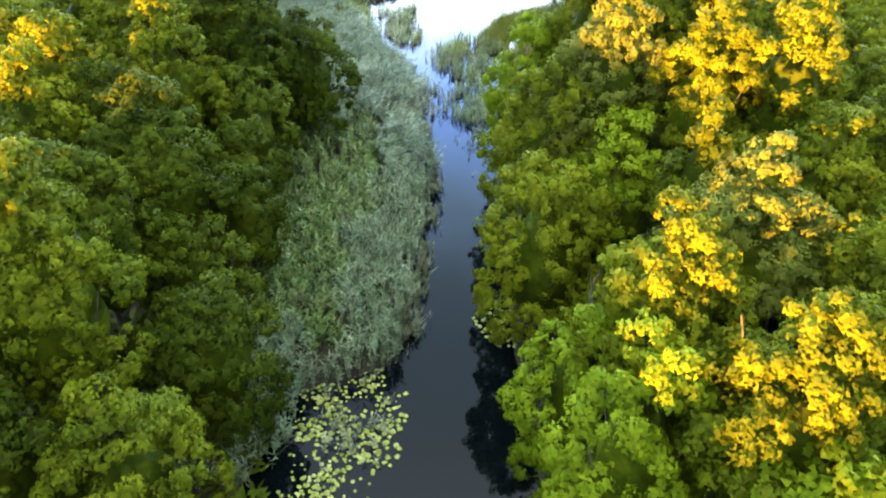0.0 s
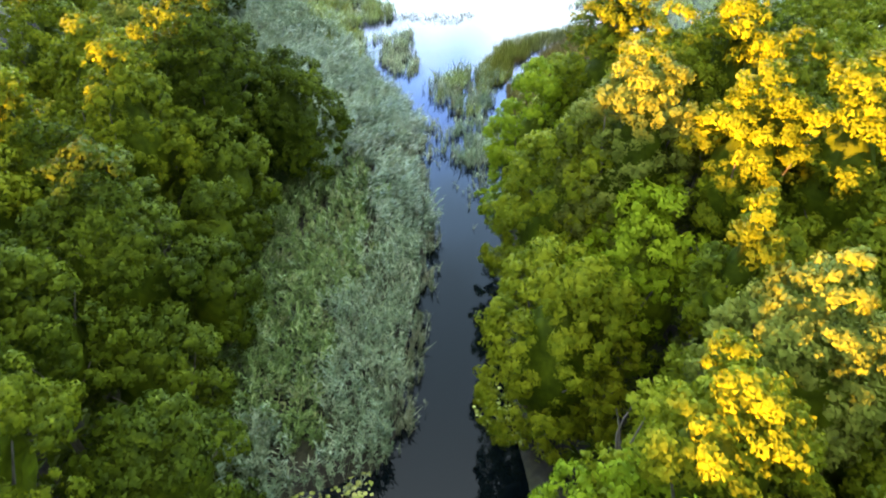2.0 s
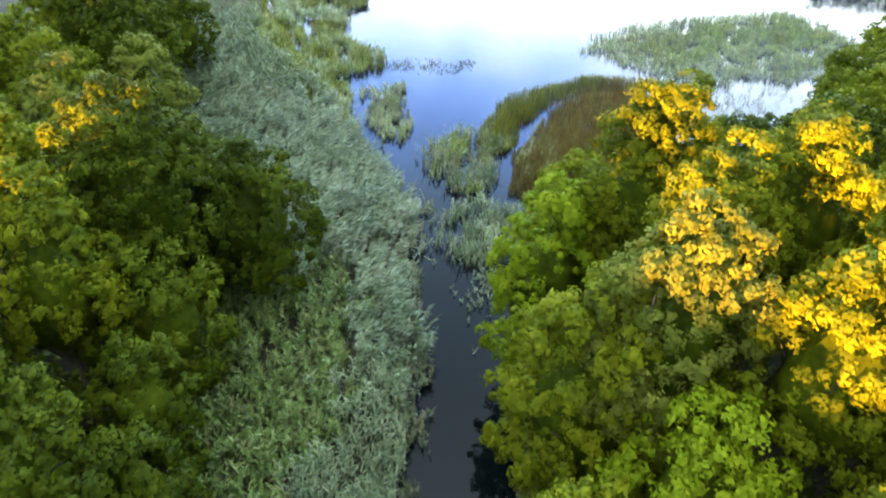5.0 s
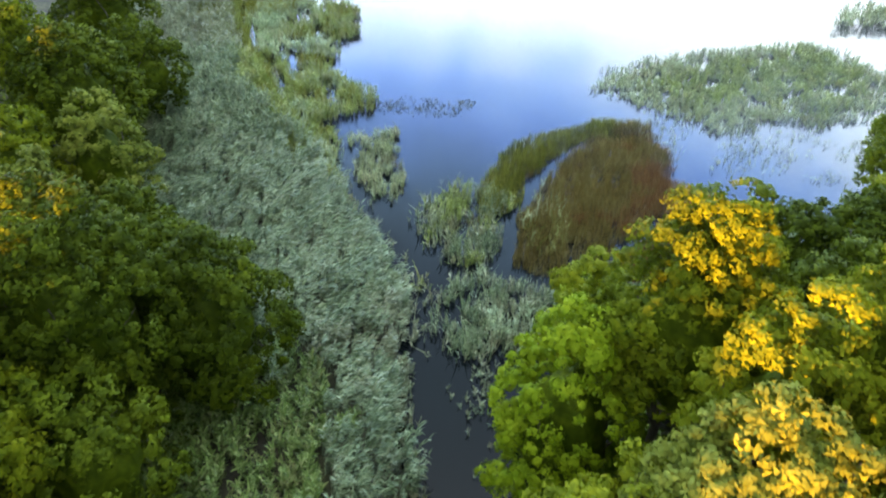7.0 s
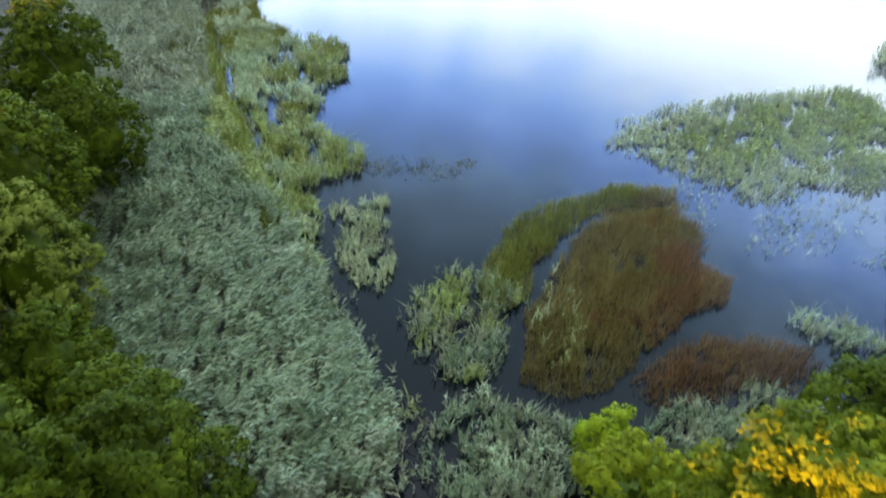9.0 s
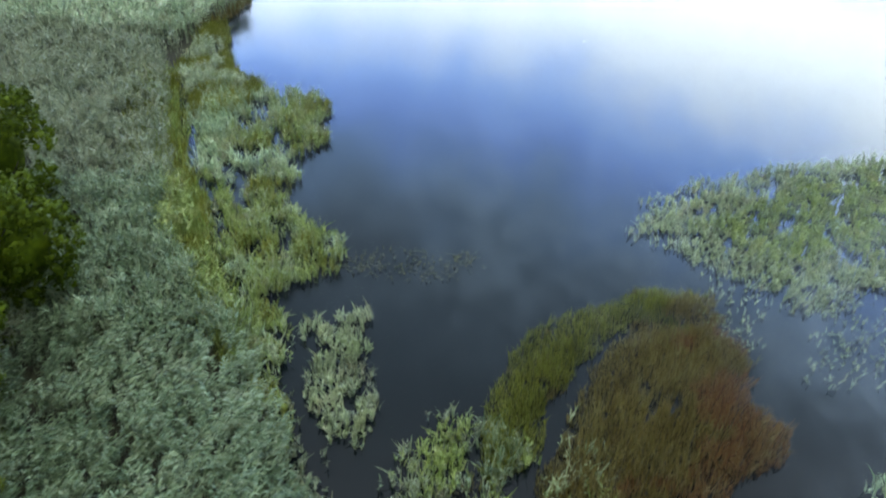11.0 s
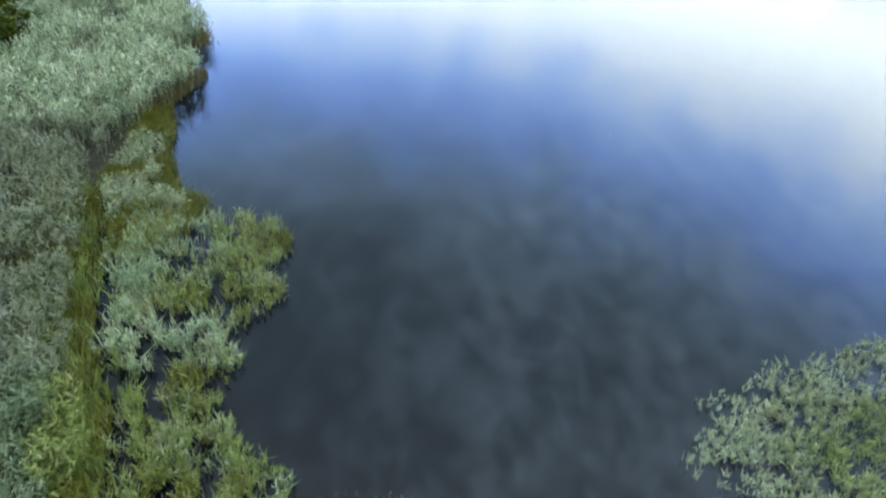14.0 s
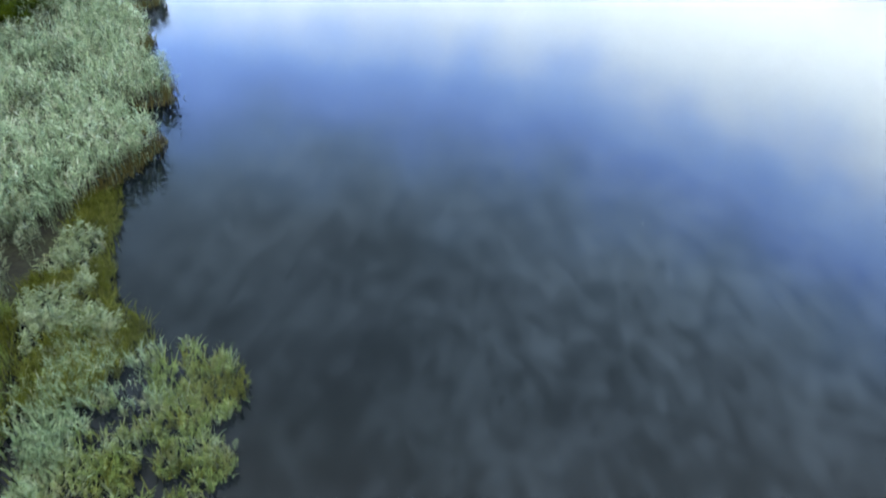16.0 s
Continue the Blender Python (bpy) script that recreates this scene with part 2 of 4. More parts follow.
def water_material():
    m, n, l, p = material("dark_water")
    geo = n.new("ShaderNodeNewGeometry")
    murk = n.new("ShaderNodeTexNoise")
    murk.inputs["Scale"].default_value, murk.inputs["Detail"].default_value = 0.12, 3
    l.new(geo.outputs["Position"], murk.inputs["Vector"])
    r = ramp(n, [(0.3, (0.0012, 0.0024, 0.0034)), (0.7, (0.0020, 0.0040, 0.0046))])
    l.new(murk.outputs["Fac"], r.inputs["Fac"])
    l.new(r.outputs["Color"], p.inputs["Base Color"])
    p.inputs["Roughness"].default_value, p.inputs["IOR"].default_value = 0.04, 1.333
    return m


M_BARK, M_SOIL, M_WATER = bark_material(), soil_material(), water_material()


# ---- the lie of the land ----
SHORE_L = [(-60, -7.6), (14, -7.4), (19.4, -6.4), (20.9, -2.1), (23, -1.5), (26.6, -1.3), (31, -0.9), (35.3, -0.7), (39, -1.5), (45, -1.6), (48.4, -2.8), (52, -5), (56, -7),
           (60, -9), (64, -10.8), (68, -12), (72, -14.2), (77, -16), (84, -18.4), (89, -18.9), (93.5, -18.4), (96.8, -17.0), (99.2, -16.6), (101.4, -20.6), (102.4, -20.2), (104, -17.9), (107.4, -19.0), (109.0, -22.4), (113.6, -22.3), (117, -25.0), (118.5, -27.0), (121, -24.2), (128, -27), (140, -31), (400, -120)]
SHORE_R = [(-60, 4), (15, 3.6), (22, 3.2), (27, 2.8), (35, 3.4), (38, 3.9), (41, 5.2), (43, 6.0), (44.8, 7.6), (45.8, 12), (47, 18.5), (50, 21.5), (54, 25), (60, 32), (70, 46), (100, 120), (160, 400)]
WOOD_L = [(-60, -6.5), (15, -6.2), (21, -6.3), (26, -7.8), (30, -8.6), (34.5, -9), (37, -8.5), (43, -9.5), (48, -12.5), (54, -16), (60, -18), (70, -20.5), (76, -26), (90, -34), (110, -37), (130, -45)]


def line_at(table, y):
    return np.interp(y, [p[0] for p in table], [p[1] for p in table])


def ground_z(x, y):
    d = np.minimum(x - line_at(SHORE_L, y), line_at(SHORE_R, y) - x)
    far_shore = smooth(380, 460, y) * 4
    bank = np.where(d > 0, -np.clip(d * 0.45, 0, 1.2), np.clip(-d * 0.16, 0, 0.35) + 0.12 * (fbm(x, y, 5) - 0.4) * np.clip(-d, 0, 1))
    return bank + far_shore


def spread(lo, hi, step, far):
    mid = np.arange(lo, hi + step, step)
    out = step * 1.45 ** np.arange(1, 17)
    out = np.cumsum(out)
    out = out[out < far]
    return np.concatenate([lo - out[::-1], mid, hi + step + out])


gx, gy = spread(-48, 48, 0.8, 1500), spread(-10, 132, 0.8, 1500)
GX, GY = np.meshgrid(gx, gy)
GZ = ground_z(GX, GY)
index = np.arange(GX.size).reshape(GX.shape)
quads = np.stack([index[:-1, :-1], index[:-1, 1:], index[1:, 1:], index[1:, :-1]], -1).reshape(-1, 4)
ground = new("ground", mesh_of("ground", np.stack([GX, GY, GZ], -1), [quads], M_SOIL, True))
tagged(ground, "dark wet marsh soil under the trees and reeds", "ground", kind="structure")

wx, wy = spread(-40, 40, 8, 1500), spread(-20, 140, 8, 1500)
WX, WY = np.meshgrid(wx, wy)
index = np.arange(WX.size).reshape(WX.shape)
quads = np.stack([index[:-1, :-1], index[:-1, 1:], index[1:, 1:], index[1:, :-1]], -1).reshape(-1, 4)
water = new("water", mesh_of("water", np.stack([WX, WY, 0 * WX], -1), [quads], M_WATER, True))
tagged(water, "still dark blue-grey water of stream and lake", "water", kind="structure")


# ---- the wooded rise towards the sun, which keeps all but the treetops in shade ----
def wooded_rise():
    away, along = Vector((SUN_DIR.x, SUN_DIR.y, 0)).normalized(), Vector((-SUN_DIR.y, SUN_DIR.x, 0)).normalized()
    s, d = np.meshgrid(np.arange(-260, 261, 1.6), np.linspace(0, 1, 14))
    top = RISE_TOP + 0.8 * np.exp(-((s - 2) / 6) ** 2) - 1.1 * smooth(-2, -7, s) + 1.0 * (fbm(s, 0 * s + 31, 9) - 0.5) + 0.9 * (vnoise(s, 0 * s + 7, 2.2) - 0.5)
    z = top * np.sin(np.pi * d) ** 0.5 - 0.5
    back = RISE_FAR + 46 * d + 3 * (vnoise(s, d * 40, 6) - 0.5)
    pts = np.stack([RISE_MID.x + away.x * back + along.x * s, RISE_MID.y + away.y * back + along.y * s, z + 0.8 * (vnoise(s, d * 60, 3) - 0.5)], -1)
    idx = np.arange(s.size).reshape(s.shape)
    q = np.stack([idx[:-1, :-1], idx[:-1, 1:], idx[1:, 1:], idx[1:, :-1]], -1).reshape(-1, 4)
    ob = new("wooded_rise", mesh_of("wooded_rise", pts, [q], M_LEAF, True))
    tagged(ob, "low rise closed over by dark green woodland", "woodland", kind="stuff")


RISE_FAR, RISE_MID, SHADE_Z = 150.0, Vector((2, 26, 0)), 11.5
RISE_TOP = SHADE_Z + (RISE_FAR + 23) * math.tan(radians(SUN_EL))
wooded_rise()


# ---- trees ----
def leaves(points, face, size, rng, shape=0.80, rise=0.35):
    """Small pointed leaves at points, each turned to its face, tips mostly upward."""
    n = len(points)
    face = face / np.linalg.norm(face, axis=1, keepdims=True)
    way = rng.normal(size=(n, 3)) + np.array([0, 0, rise])
    way -= face * np.sum(way * face, axis=1, keepdims=True)
    way /= np.linalg.norm(way, axis=1, keepdims=True) + 1e-9
    side = np.cross(face, way)
    s = (size * rng.uniform(0.7, 1.3, n))[:, None]
    a = points - way * s * 0.45 + side * s * shape * 0.5
    b = points - way * s * 0.45 - side * s * shape * 0.5
    c = points + way * s * 0.65
    return np.stack([a, b, c], 1).reshape(-1, 3), np.arange(3 * n).reshape(-1, 3)


def tube(p0, p1, r0, r1, sides=7, bend=0.0, rng=None, rings=5):
    """A tapered, slightly crooked stem."""
    p0, p1 = np.array(p0, float), np.array(p1, float)
    axis = (p1 - p0) / np.linalg.norm(p1 - p0)
    u = np.cross(axis, (0.31, 0.87, 0.2))
    u /= np.linalg.norm(u)
    v = np.cross(axis, u)
    off = rng.normal(size=(2,)) * bend
    vs = []
    for k in range(rings):
        t = k / (rings - 1)
        c = p0 + (p1 - p0) * t + (u * off[0] + v * off[1]) * math.sin(math.pi * t)
        r = r0 + (r1 - r0) * t
        for a in range(sides):
            w = 2 * math.pi * a / sides
            vs.append(c + r * (u * math.cos(w) + v * math.sin(w)) * (1.15 if k == 0 else 1))
    fs = [(k * sides + a, k * sides + (a + 1) % sides, (k + 1) * sides + (a + 1) % sides, (k + 1) * sides + a) for k in range(rings - 1) for a in range(sides)]
    return np.array(vs), np.array(fs)


def tree(name, x, y, top, r, mat, seed, label, low=0.25, leaf=0.124, amount=1.0, lean=(0, 0)):
    """A tree: trunk, limbs and a crown of leafy tufts with an uneven outline. low: where the crown begins, as a share of the height."""
    rng = np.random.RandomState(seed)
    z0 = float(ground_z(np.array([x]), np.array([y]))[0])
    z0 = max(z0, -0.3)
    root = new(name)
    root.location = (x, y, z0)
    top = top - z0
    base = top * low
    half = (top - base) / 2
    mid = np.array([lean[0], lean[1], base + half])
    tv, tf = tube((0, 0, -0.25), (mid[0] * 0.7, mid[1] * 0.7, base + half * 1.2), 0.05 + top * 0.013, 0.05, 9, 0.15, rng, 7)
    part("trunk", mesh_of("trunk", tv, [tf], M_BARK, True), root)
    for k in range(5):
        a = 2 * math.pi * (k + rng.uniform(-0.3, 0.3)) / 5
        f = rng.uniform(0.25, 0.75)
        start = (mid[0] * 0.6 * f, mid[1] * 0.6 * f, base * 0.7 + half * f)
        end = (mid[0] + math.cos(a) * r * 0.72, mid[1] + math.sin(a) * r * 0.72, base + half * rng.uniform(0.7, 1.6))
        lv, lf = tube(start, end, 0.035 + top * 0.005, 0.02, 6, 0.25, rng)
        part("limb", mesh_of("limb", lv, [lf], M_BARK, True), root)
    # the crown: leafy boughs set over an egg, each a dome of sprays, each spray a tuft of leaves
    def round_about(count, jitter):
        k = np.arange(count) + 0.5
        up, turn = 1 - 2 * k / count, math.pi * (1 + 5 ** 0.5) * k
        v = np.stack([np.cos(turn) * np.sqrt(1 - up * up), np.sin(turn) * np.sqrt(1 - up * up), up], 1) + rng.normal(size=(count, 3)) * jitter
        return v / np.linalg.norm(v, axis=1, keepdims=True)

    unit = lambda v: v / (np.linalg.norm(v, axis=1, keepdims=True) + 1e-9)
    egg = lambda v: np.array([r, r, half]) * np.stack([1 - squeeze * np.clip(v[:, 2], 0, 1)] * 2 + [np.ones(len(v))], 1)
    squeeze = 0.36 if low >= 0.15 else 0.18
    area = 4 * math.pi * ((r * r + 2 * r * half) / 3)
    d = round_about(int(area * 0.57) + 14, 0.16)
    floor_z = -0.80 if low < 0.1 else -0.3
    d = d[(d[:, 2] > floor_z) & ((d[:, 1] < 0.35) | (d[:, 2] > -0.05) | (rng.rand(len(d)) < 0.3))]
    rb = rng.uniform(0.26, 0.44, len(d)) * (0.9 + 0.55 * (r - 1))
    c = mid + d * (egg(d) - 0.72 * rb[:, None]) * np.where(rng.rand(len(d)) < 0.25, 0.76, rng.uniform(0.88, 1.12, len(d)))[:, None]
    c[:, 2] = np.maximum(c[:, 2], 0.4)
    # sprays over each bough's outer and upper side
    per = np.maximum(6, (14 * (rb / 0.75) ** 1.6).astype(int))
    of = np.repeat(np.arange(len(d)), per)
    sv = unit(rng.normal(size=(len(of), 3)) * 0.60 + d[of] * 0.60 + np.array([0, 0, 0.38]))
    sc = c[of] + sv * np.array([1.08, 1.08, 0.80]) * (rb[of] * rng.uniform(0.70, 1.10, len(of)))[:, None]
    rs = rng.uniform(0.16, 0.36, len(of))
    which = np.repeat(np.arange(len(of)), max(12, int(46 * amount)))
    q = unit(rng.normal(size=(len(which), 3)) * 0.75 + sv[which] * 0.55 + np.array([0, 0, 0.28]))
    pts = sc[which] + q * (rs[which] * rng.uniform(0.40, 1.10, len(which)) ** 0.8)[:, None]
    way = q + rng.normal(size=q.shape) * 0.40
    high = np.percentile(pts[:, 2], 99.7)
    pts[:, 2] = np.where(pts[:, 2] > base, base + (pts[:, 2] - base) * (top - base) / (high - base), pts[:, 2])
    cv, cf = leaves(pts, way, leaf / amount ** 0.35, rng)
    # leaves of a spray shade together, as one rounded tuft on its bough
    bow = unit(q * 0.70 + sv[which] * 0.25 + 0.40 * d[of][which] + 0.22 * unit(way) - np.array([0, 0, 0.10]))
    bow = np.repeat(bow, 3, axis=0)
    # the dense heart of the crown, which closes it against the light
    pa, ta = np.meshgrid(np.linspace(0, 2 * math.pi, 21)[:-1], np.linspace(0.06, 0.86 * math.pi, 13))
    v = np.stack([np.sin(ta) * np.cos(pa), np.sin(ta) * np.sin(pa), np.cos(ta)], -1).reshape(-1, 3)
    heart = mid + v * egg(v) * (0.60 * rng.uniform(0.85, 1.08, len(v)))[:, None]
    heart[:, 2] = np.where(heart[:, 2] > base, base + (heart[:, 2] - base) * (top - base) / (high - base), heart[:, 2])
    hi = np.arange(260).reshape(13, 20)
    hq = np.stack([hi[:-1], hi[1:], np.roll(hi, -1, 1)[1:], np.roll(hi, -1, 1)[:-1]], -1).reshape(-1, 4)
    # coloured shade-dark whatever the crown's own leaves, so gaps between boughs look deep
    part("crown_heart", mesh_of("crown_heart", heart, [hq], M_LEAF_SHADED), root)
    part("crown", mesh_of("crown", cv, [cf], mat, False, bow), root)
    return tagged(root, label, "tree", "trees along the stream")


GREEN, DARK, FRESH, SILVER = M_LEAF, M_LEAF_SHADED, M_LEAF_BRIGHT, M_LEAF_WILLOW
L_ALDER, L_DARK, L_FRESH, L_WILLOW = "dense green alder tree with layered leafy tufts", "dark green alder with shade put into its leaf colour", "bright yellow-green tree leaning over the stream bank", "grey-green willow with soft pale foliage"
# x, y, top, crown radius, leaves, where the crown begins
RIGHT_TREES = [
    (6.4, 14.9, 13.1, 2.5, GREEN, 0.3), (8.3, 10.9, 14.0, 2.8, GREEN, 0.3), (9.4, 17.8, 13.6, 2.6, SILVER, 0.3), (8.6, 21.2, 12.9, 1.2, GREEN, 0.4),
    (10.2, 26.2, 14.3, 2.3, GREEN, 0.35), (13.2, 26.0, 14.6, 2.5, GREEN, 0.3), (6.9, 28.2, 13.7, 2.6, SILVER, 0.3), (8.2, 31.0, 14.2, 2.2, GREEN, 0.3),
    (11.2, 32.2, 14.1, 2.4, GREEN, 0.3), (12.2, 29.0, 14.1, 1.9, GREEN, 0.3), (7.5, 35.2, 13.7, 2.9, GREEN, 0.25), (4.2, 34.2, 10.2, 2.4, FRESH, 0.02),
    (4.8, 28.3, 10.8, 2.9, GREEN, 0.05), (4.0, 22.2, 9.9, 2.6, GREEN, 0.03), (4.6, 15.0, 9.6, 2.3, FRESH, 0.04), (5.1, 11.6, 11.9, 2.2, FRESH, 0.05),
    (4.0, 8.0, 8.4, 2.6, GREEN, 0.05), (13.0, 40.6, 9.4, 2.4, DARK, 0.1), (15.8, 40.2, 10.6, 2.8, DARK, 0.1), (5.8, 38.4, 8.8, 2.1, GREEN, 0.05),
    (9.8, 37.6, 10.2, 2.5, GREEN, 0.1), (7.0, 24.5, 10.4, 2.4, FRESH, 0.1), (8.0, 18.2, 10.2, 2.2, GREEN, 0.1), (12.6, 36.2, 11.2, 2.8, DARK, 0.15),
    (8.6, 8.6, 11.4, 2.8, FRESH, 0.2), (12.2, 16.6, 11.6, 2.6, GREEN, 0.2), (13.2, 21.6, 12.4, 2.5, GREEN, 0.2), (12.8, 10.2, 12.4, 2.8, GREEN, 0.2),
    (16.0, 33.6, 11.6, 3.0, GREEN, 0.2), (15.6, 29.8, 12.0, 2.6, GREEN, 0.2), (19.0, 38.0, 11.0, 3.0, GREEN, 0.1), (19.6, 43.0, 10.4, 3.0, GREEN, 0.05),
    (6.2, 4.2, 9.4, 2.8, GREEN, 0.1), (10.6, 5.0, 12.2, 3.0, GREEN, 0.2), (21.6, 47.4, 9.8, 2.9, GREEN, 0.05), (24.4, 51.0, 9.4, 3.0, GREEN, 0.05),
    (23.6, 42.4, 10.8, 3.2, GREEN, 0.1), (19.0, 33.6, 11.6, 3.0, GREEN, 0.1), (18.2, 28.0, 12.0, 3.0, GREEN, 0.1), (16.4, 23.6, 12.2, 2.8, GREEN, 0.1),
    (15.6, 18.4, 12.0, 2.8, GREEN, 0.1), (15.8, 13.0, 12.0, 3.0, GREEN, 0.1), (22.4, 36.6, 11.2, 3.2, GREEN, 0.1), (27.6, 55.0, 9.0, 3.0, GREEN, 0.05),
]
RIGHT_TREES += [(6.6, 43.6, 3.5, 1.15, FRESH, 0.02)]
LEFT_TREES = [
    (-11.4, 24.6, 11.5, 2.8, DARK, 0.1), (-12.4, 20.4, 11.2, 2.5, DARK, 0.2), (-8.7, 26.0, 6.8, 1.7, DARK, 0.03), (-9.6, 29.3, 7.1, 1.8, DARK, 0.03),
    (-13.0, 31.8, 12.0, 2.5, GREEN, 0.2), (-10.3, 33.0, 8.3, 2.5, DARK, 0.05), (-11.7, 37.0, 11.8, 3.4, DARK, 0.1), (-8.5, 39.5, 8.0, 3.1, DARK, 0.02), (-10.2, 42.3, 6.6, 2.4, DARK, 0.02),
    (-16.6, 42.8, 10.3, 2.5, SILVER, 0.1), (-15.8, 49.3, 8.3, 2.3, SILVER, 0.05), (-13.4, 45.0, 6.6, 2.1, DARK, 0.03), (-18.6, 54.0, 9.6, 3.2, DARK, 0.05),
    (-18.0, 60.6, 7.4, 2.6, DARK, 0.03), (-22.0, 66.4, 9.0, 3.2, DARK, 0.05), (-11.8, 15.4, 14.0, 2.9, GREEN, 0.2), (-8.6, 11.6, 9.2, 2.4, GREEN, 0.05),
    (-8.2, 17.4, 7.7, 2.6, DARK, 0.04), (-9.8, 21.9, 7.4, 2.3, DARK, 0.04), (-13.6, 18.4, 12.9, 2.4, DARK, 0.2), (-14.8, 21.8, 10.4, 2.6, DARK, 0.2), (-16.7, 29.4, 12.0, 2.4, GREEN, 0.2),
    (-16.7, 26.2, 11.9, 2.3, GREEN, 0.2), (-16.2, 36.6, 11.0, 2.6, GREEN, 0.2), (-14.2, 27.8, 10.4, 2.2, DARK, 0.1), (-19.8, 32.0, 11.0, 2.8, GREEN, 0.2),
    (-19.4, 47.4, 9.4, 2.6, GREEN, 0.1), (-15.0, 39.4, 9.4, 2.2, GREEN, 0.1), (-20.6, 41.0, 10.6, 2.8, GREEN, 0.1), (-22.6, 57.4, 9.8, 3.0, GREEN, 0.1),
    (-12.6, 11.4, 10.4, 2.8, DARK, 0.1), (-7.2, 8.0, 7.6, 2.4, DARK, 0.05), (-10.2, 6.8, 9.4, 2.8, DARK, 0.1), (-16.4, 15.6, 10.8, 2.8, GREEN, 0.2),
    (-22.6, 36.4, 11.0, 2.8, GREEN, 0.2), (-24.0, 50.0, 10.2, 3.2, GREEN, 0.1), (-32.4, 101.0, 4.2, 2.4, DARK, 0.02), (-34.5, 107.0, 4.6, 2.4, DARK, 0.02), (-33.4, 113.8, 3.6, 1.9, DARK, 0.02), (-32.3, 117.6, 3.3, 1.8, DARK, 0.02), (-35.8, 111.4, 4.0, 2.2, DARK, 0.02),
    (11.2, 22.6, 10.8, 2.3, GREEN, 0.1),
]
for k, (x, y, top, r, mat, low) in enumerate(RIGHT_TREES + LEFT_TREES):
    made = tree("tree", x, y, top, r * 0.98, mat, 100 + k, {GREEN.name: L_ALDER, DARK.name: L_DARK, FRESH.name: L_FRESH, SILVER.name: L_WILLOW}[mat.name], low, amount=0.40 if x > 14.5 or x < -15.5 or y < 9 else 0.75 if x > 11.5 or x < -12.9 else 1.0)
    if (x, y) == (4.6, 15.0):
        twigs = np.random.RandomState(3)
        for ex, ey, ez in ((0.15, 1.5, 0.75), (-0.35, 1.25, 0.95), (0.45, 1.2, 1.1)):
            bv, bf = tube((0.0, 1.0, 8.0), (ex, ey, 8.9 + ez), 0.05, 0.012, 6, 0.12, twigs)
            part("bare_limb", mesh_of("bare_limb", bv, [bf], M_BARK, True), made, "bare dead limb")


# ---- reeds and marsh plants ----
def scatter(poly, density, rng, ragged=0.6, gap=0.0, gap_size=1.5, fade=0.0):
    """Places inside a polygon, with a ragged edge, gaps and a thinning rim."""
    xs, ys = [p[0] for p in poly], [p[1] for p in poly]
    n = int((max(xs) - min(xs) + 2) * (max(ys) - min(ys) + 2) * density)
    x, y = rng.uniform(min(xs) - 1, max(xs) + 1, n), rng.uniform(min(ys) - 1, max(ys) + 1, n)
    wx = x + ragged * 2 * (fbm(x, y, 1.7) - 0.5)
    wy = y + ragged * 2 * (fbm(y + 50, x, 1.7) - 0.5)
    keep = inside(poly, wx, wy)
    if gap > 0:
        keep &= fbm(x + 90, y, gap_size) > gap
    if fade > 0:
        keep &= rng.rand(n) < 0.12 + 0.88 * np.clip(edge_distance(poly, wx, wy) / fade, 0, 1)
    return x[keep], y[keep]


def tufted(x, y, spacing=0.42, pull=0.55):
    """Draws scattered places together into tufts."""
    cx, cy = np.floor(x / spacing), np.floor(y / spacing)
    jx, jy = LATTICE[cx.astype(int) % 256, cy.astype(int) % 256], LATTICE[cy.astype(int) % 256, cx.astype(int) % 256]
    return x + pull * ((cx + jx) * spacing - x), y + pull * ((cy + jy) * spacing - y)


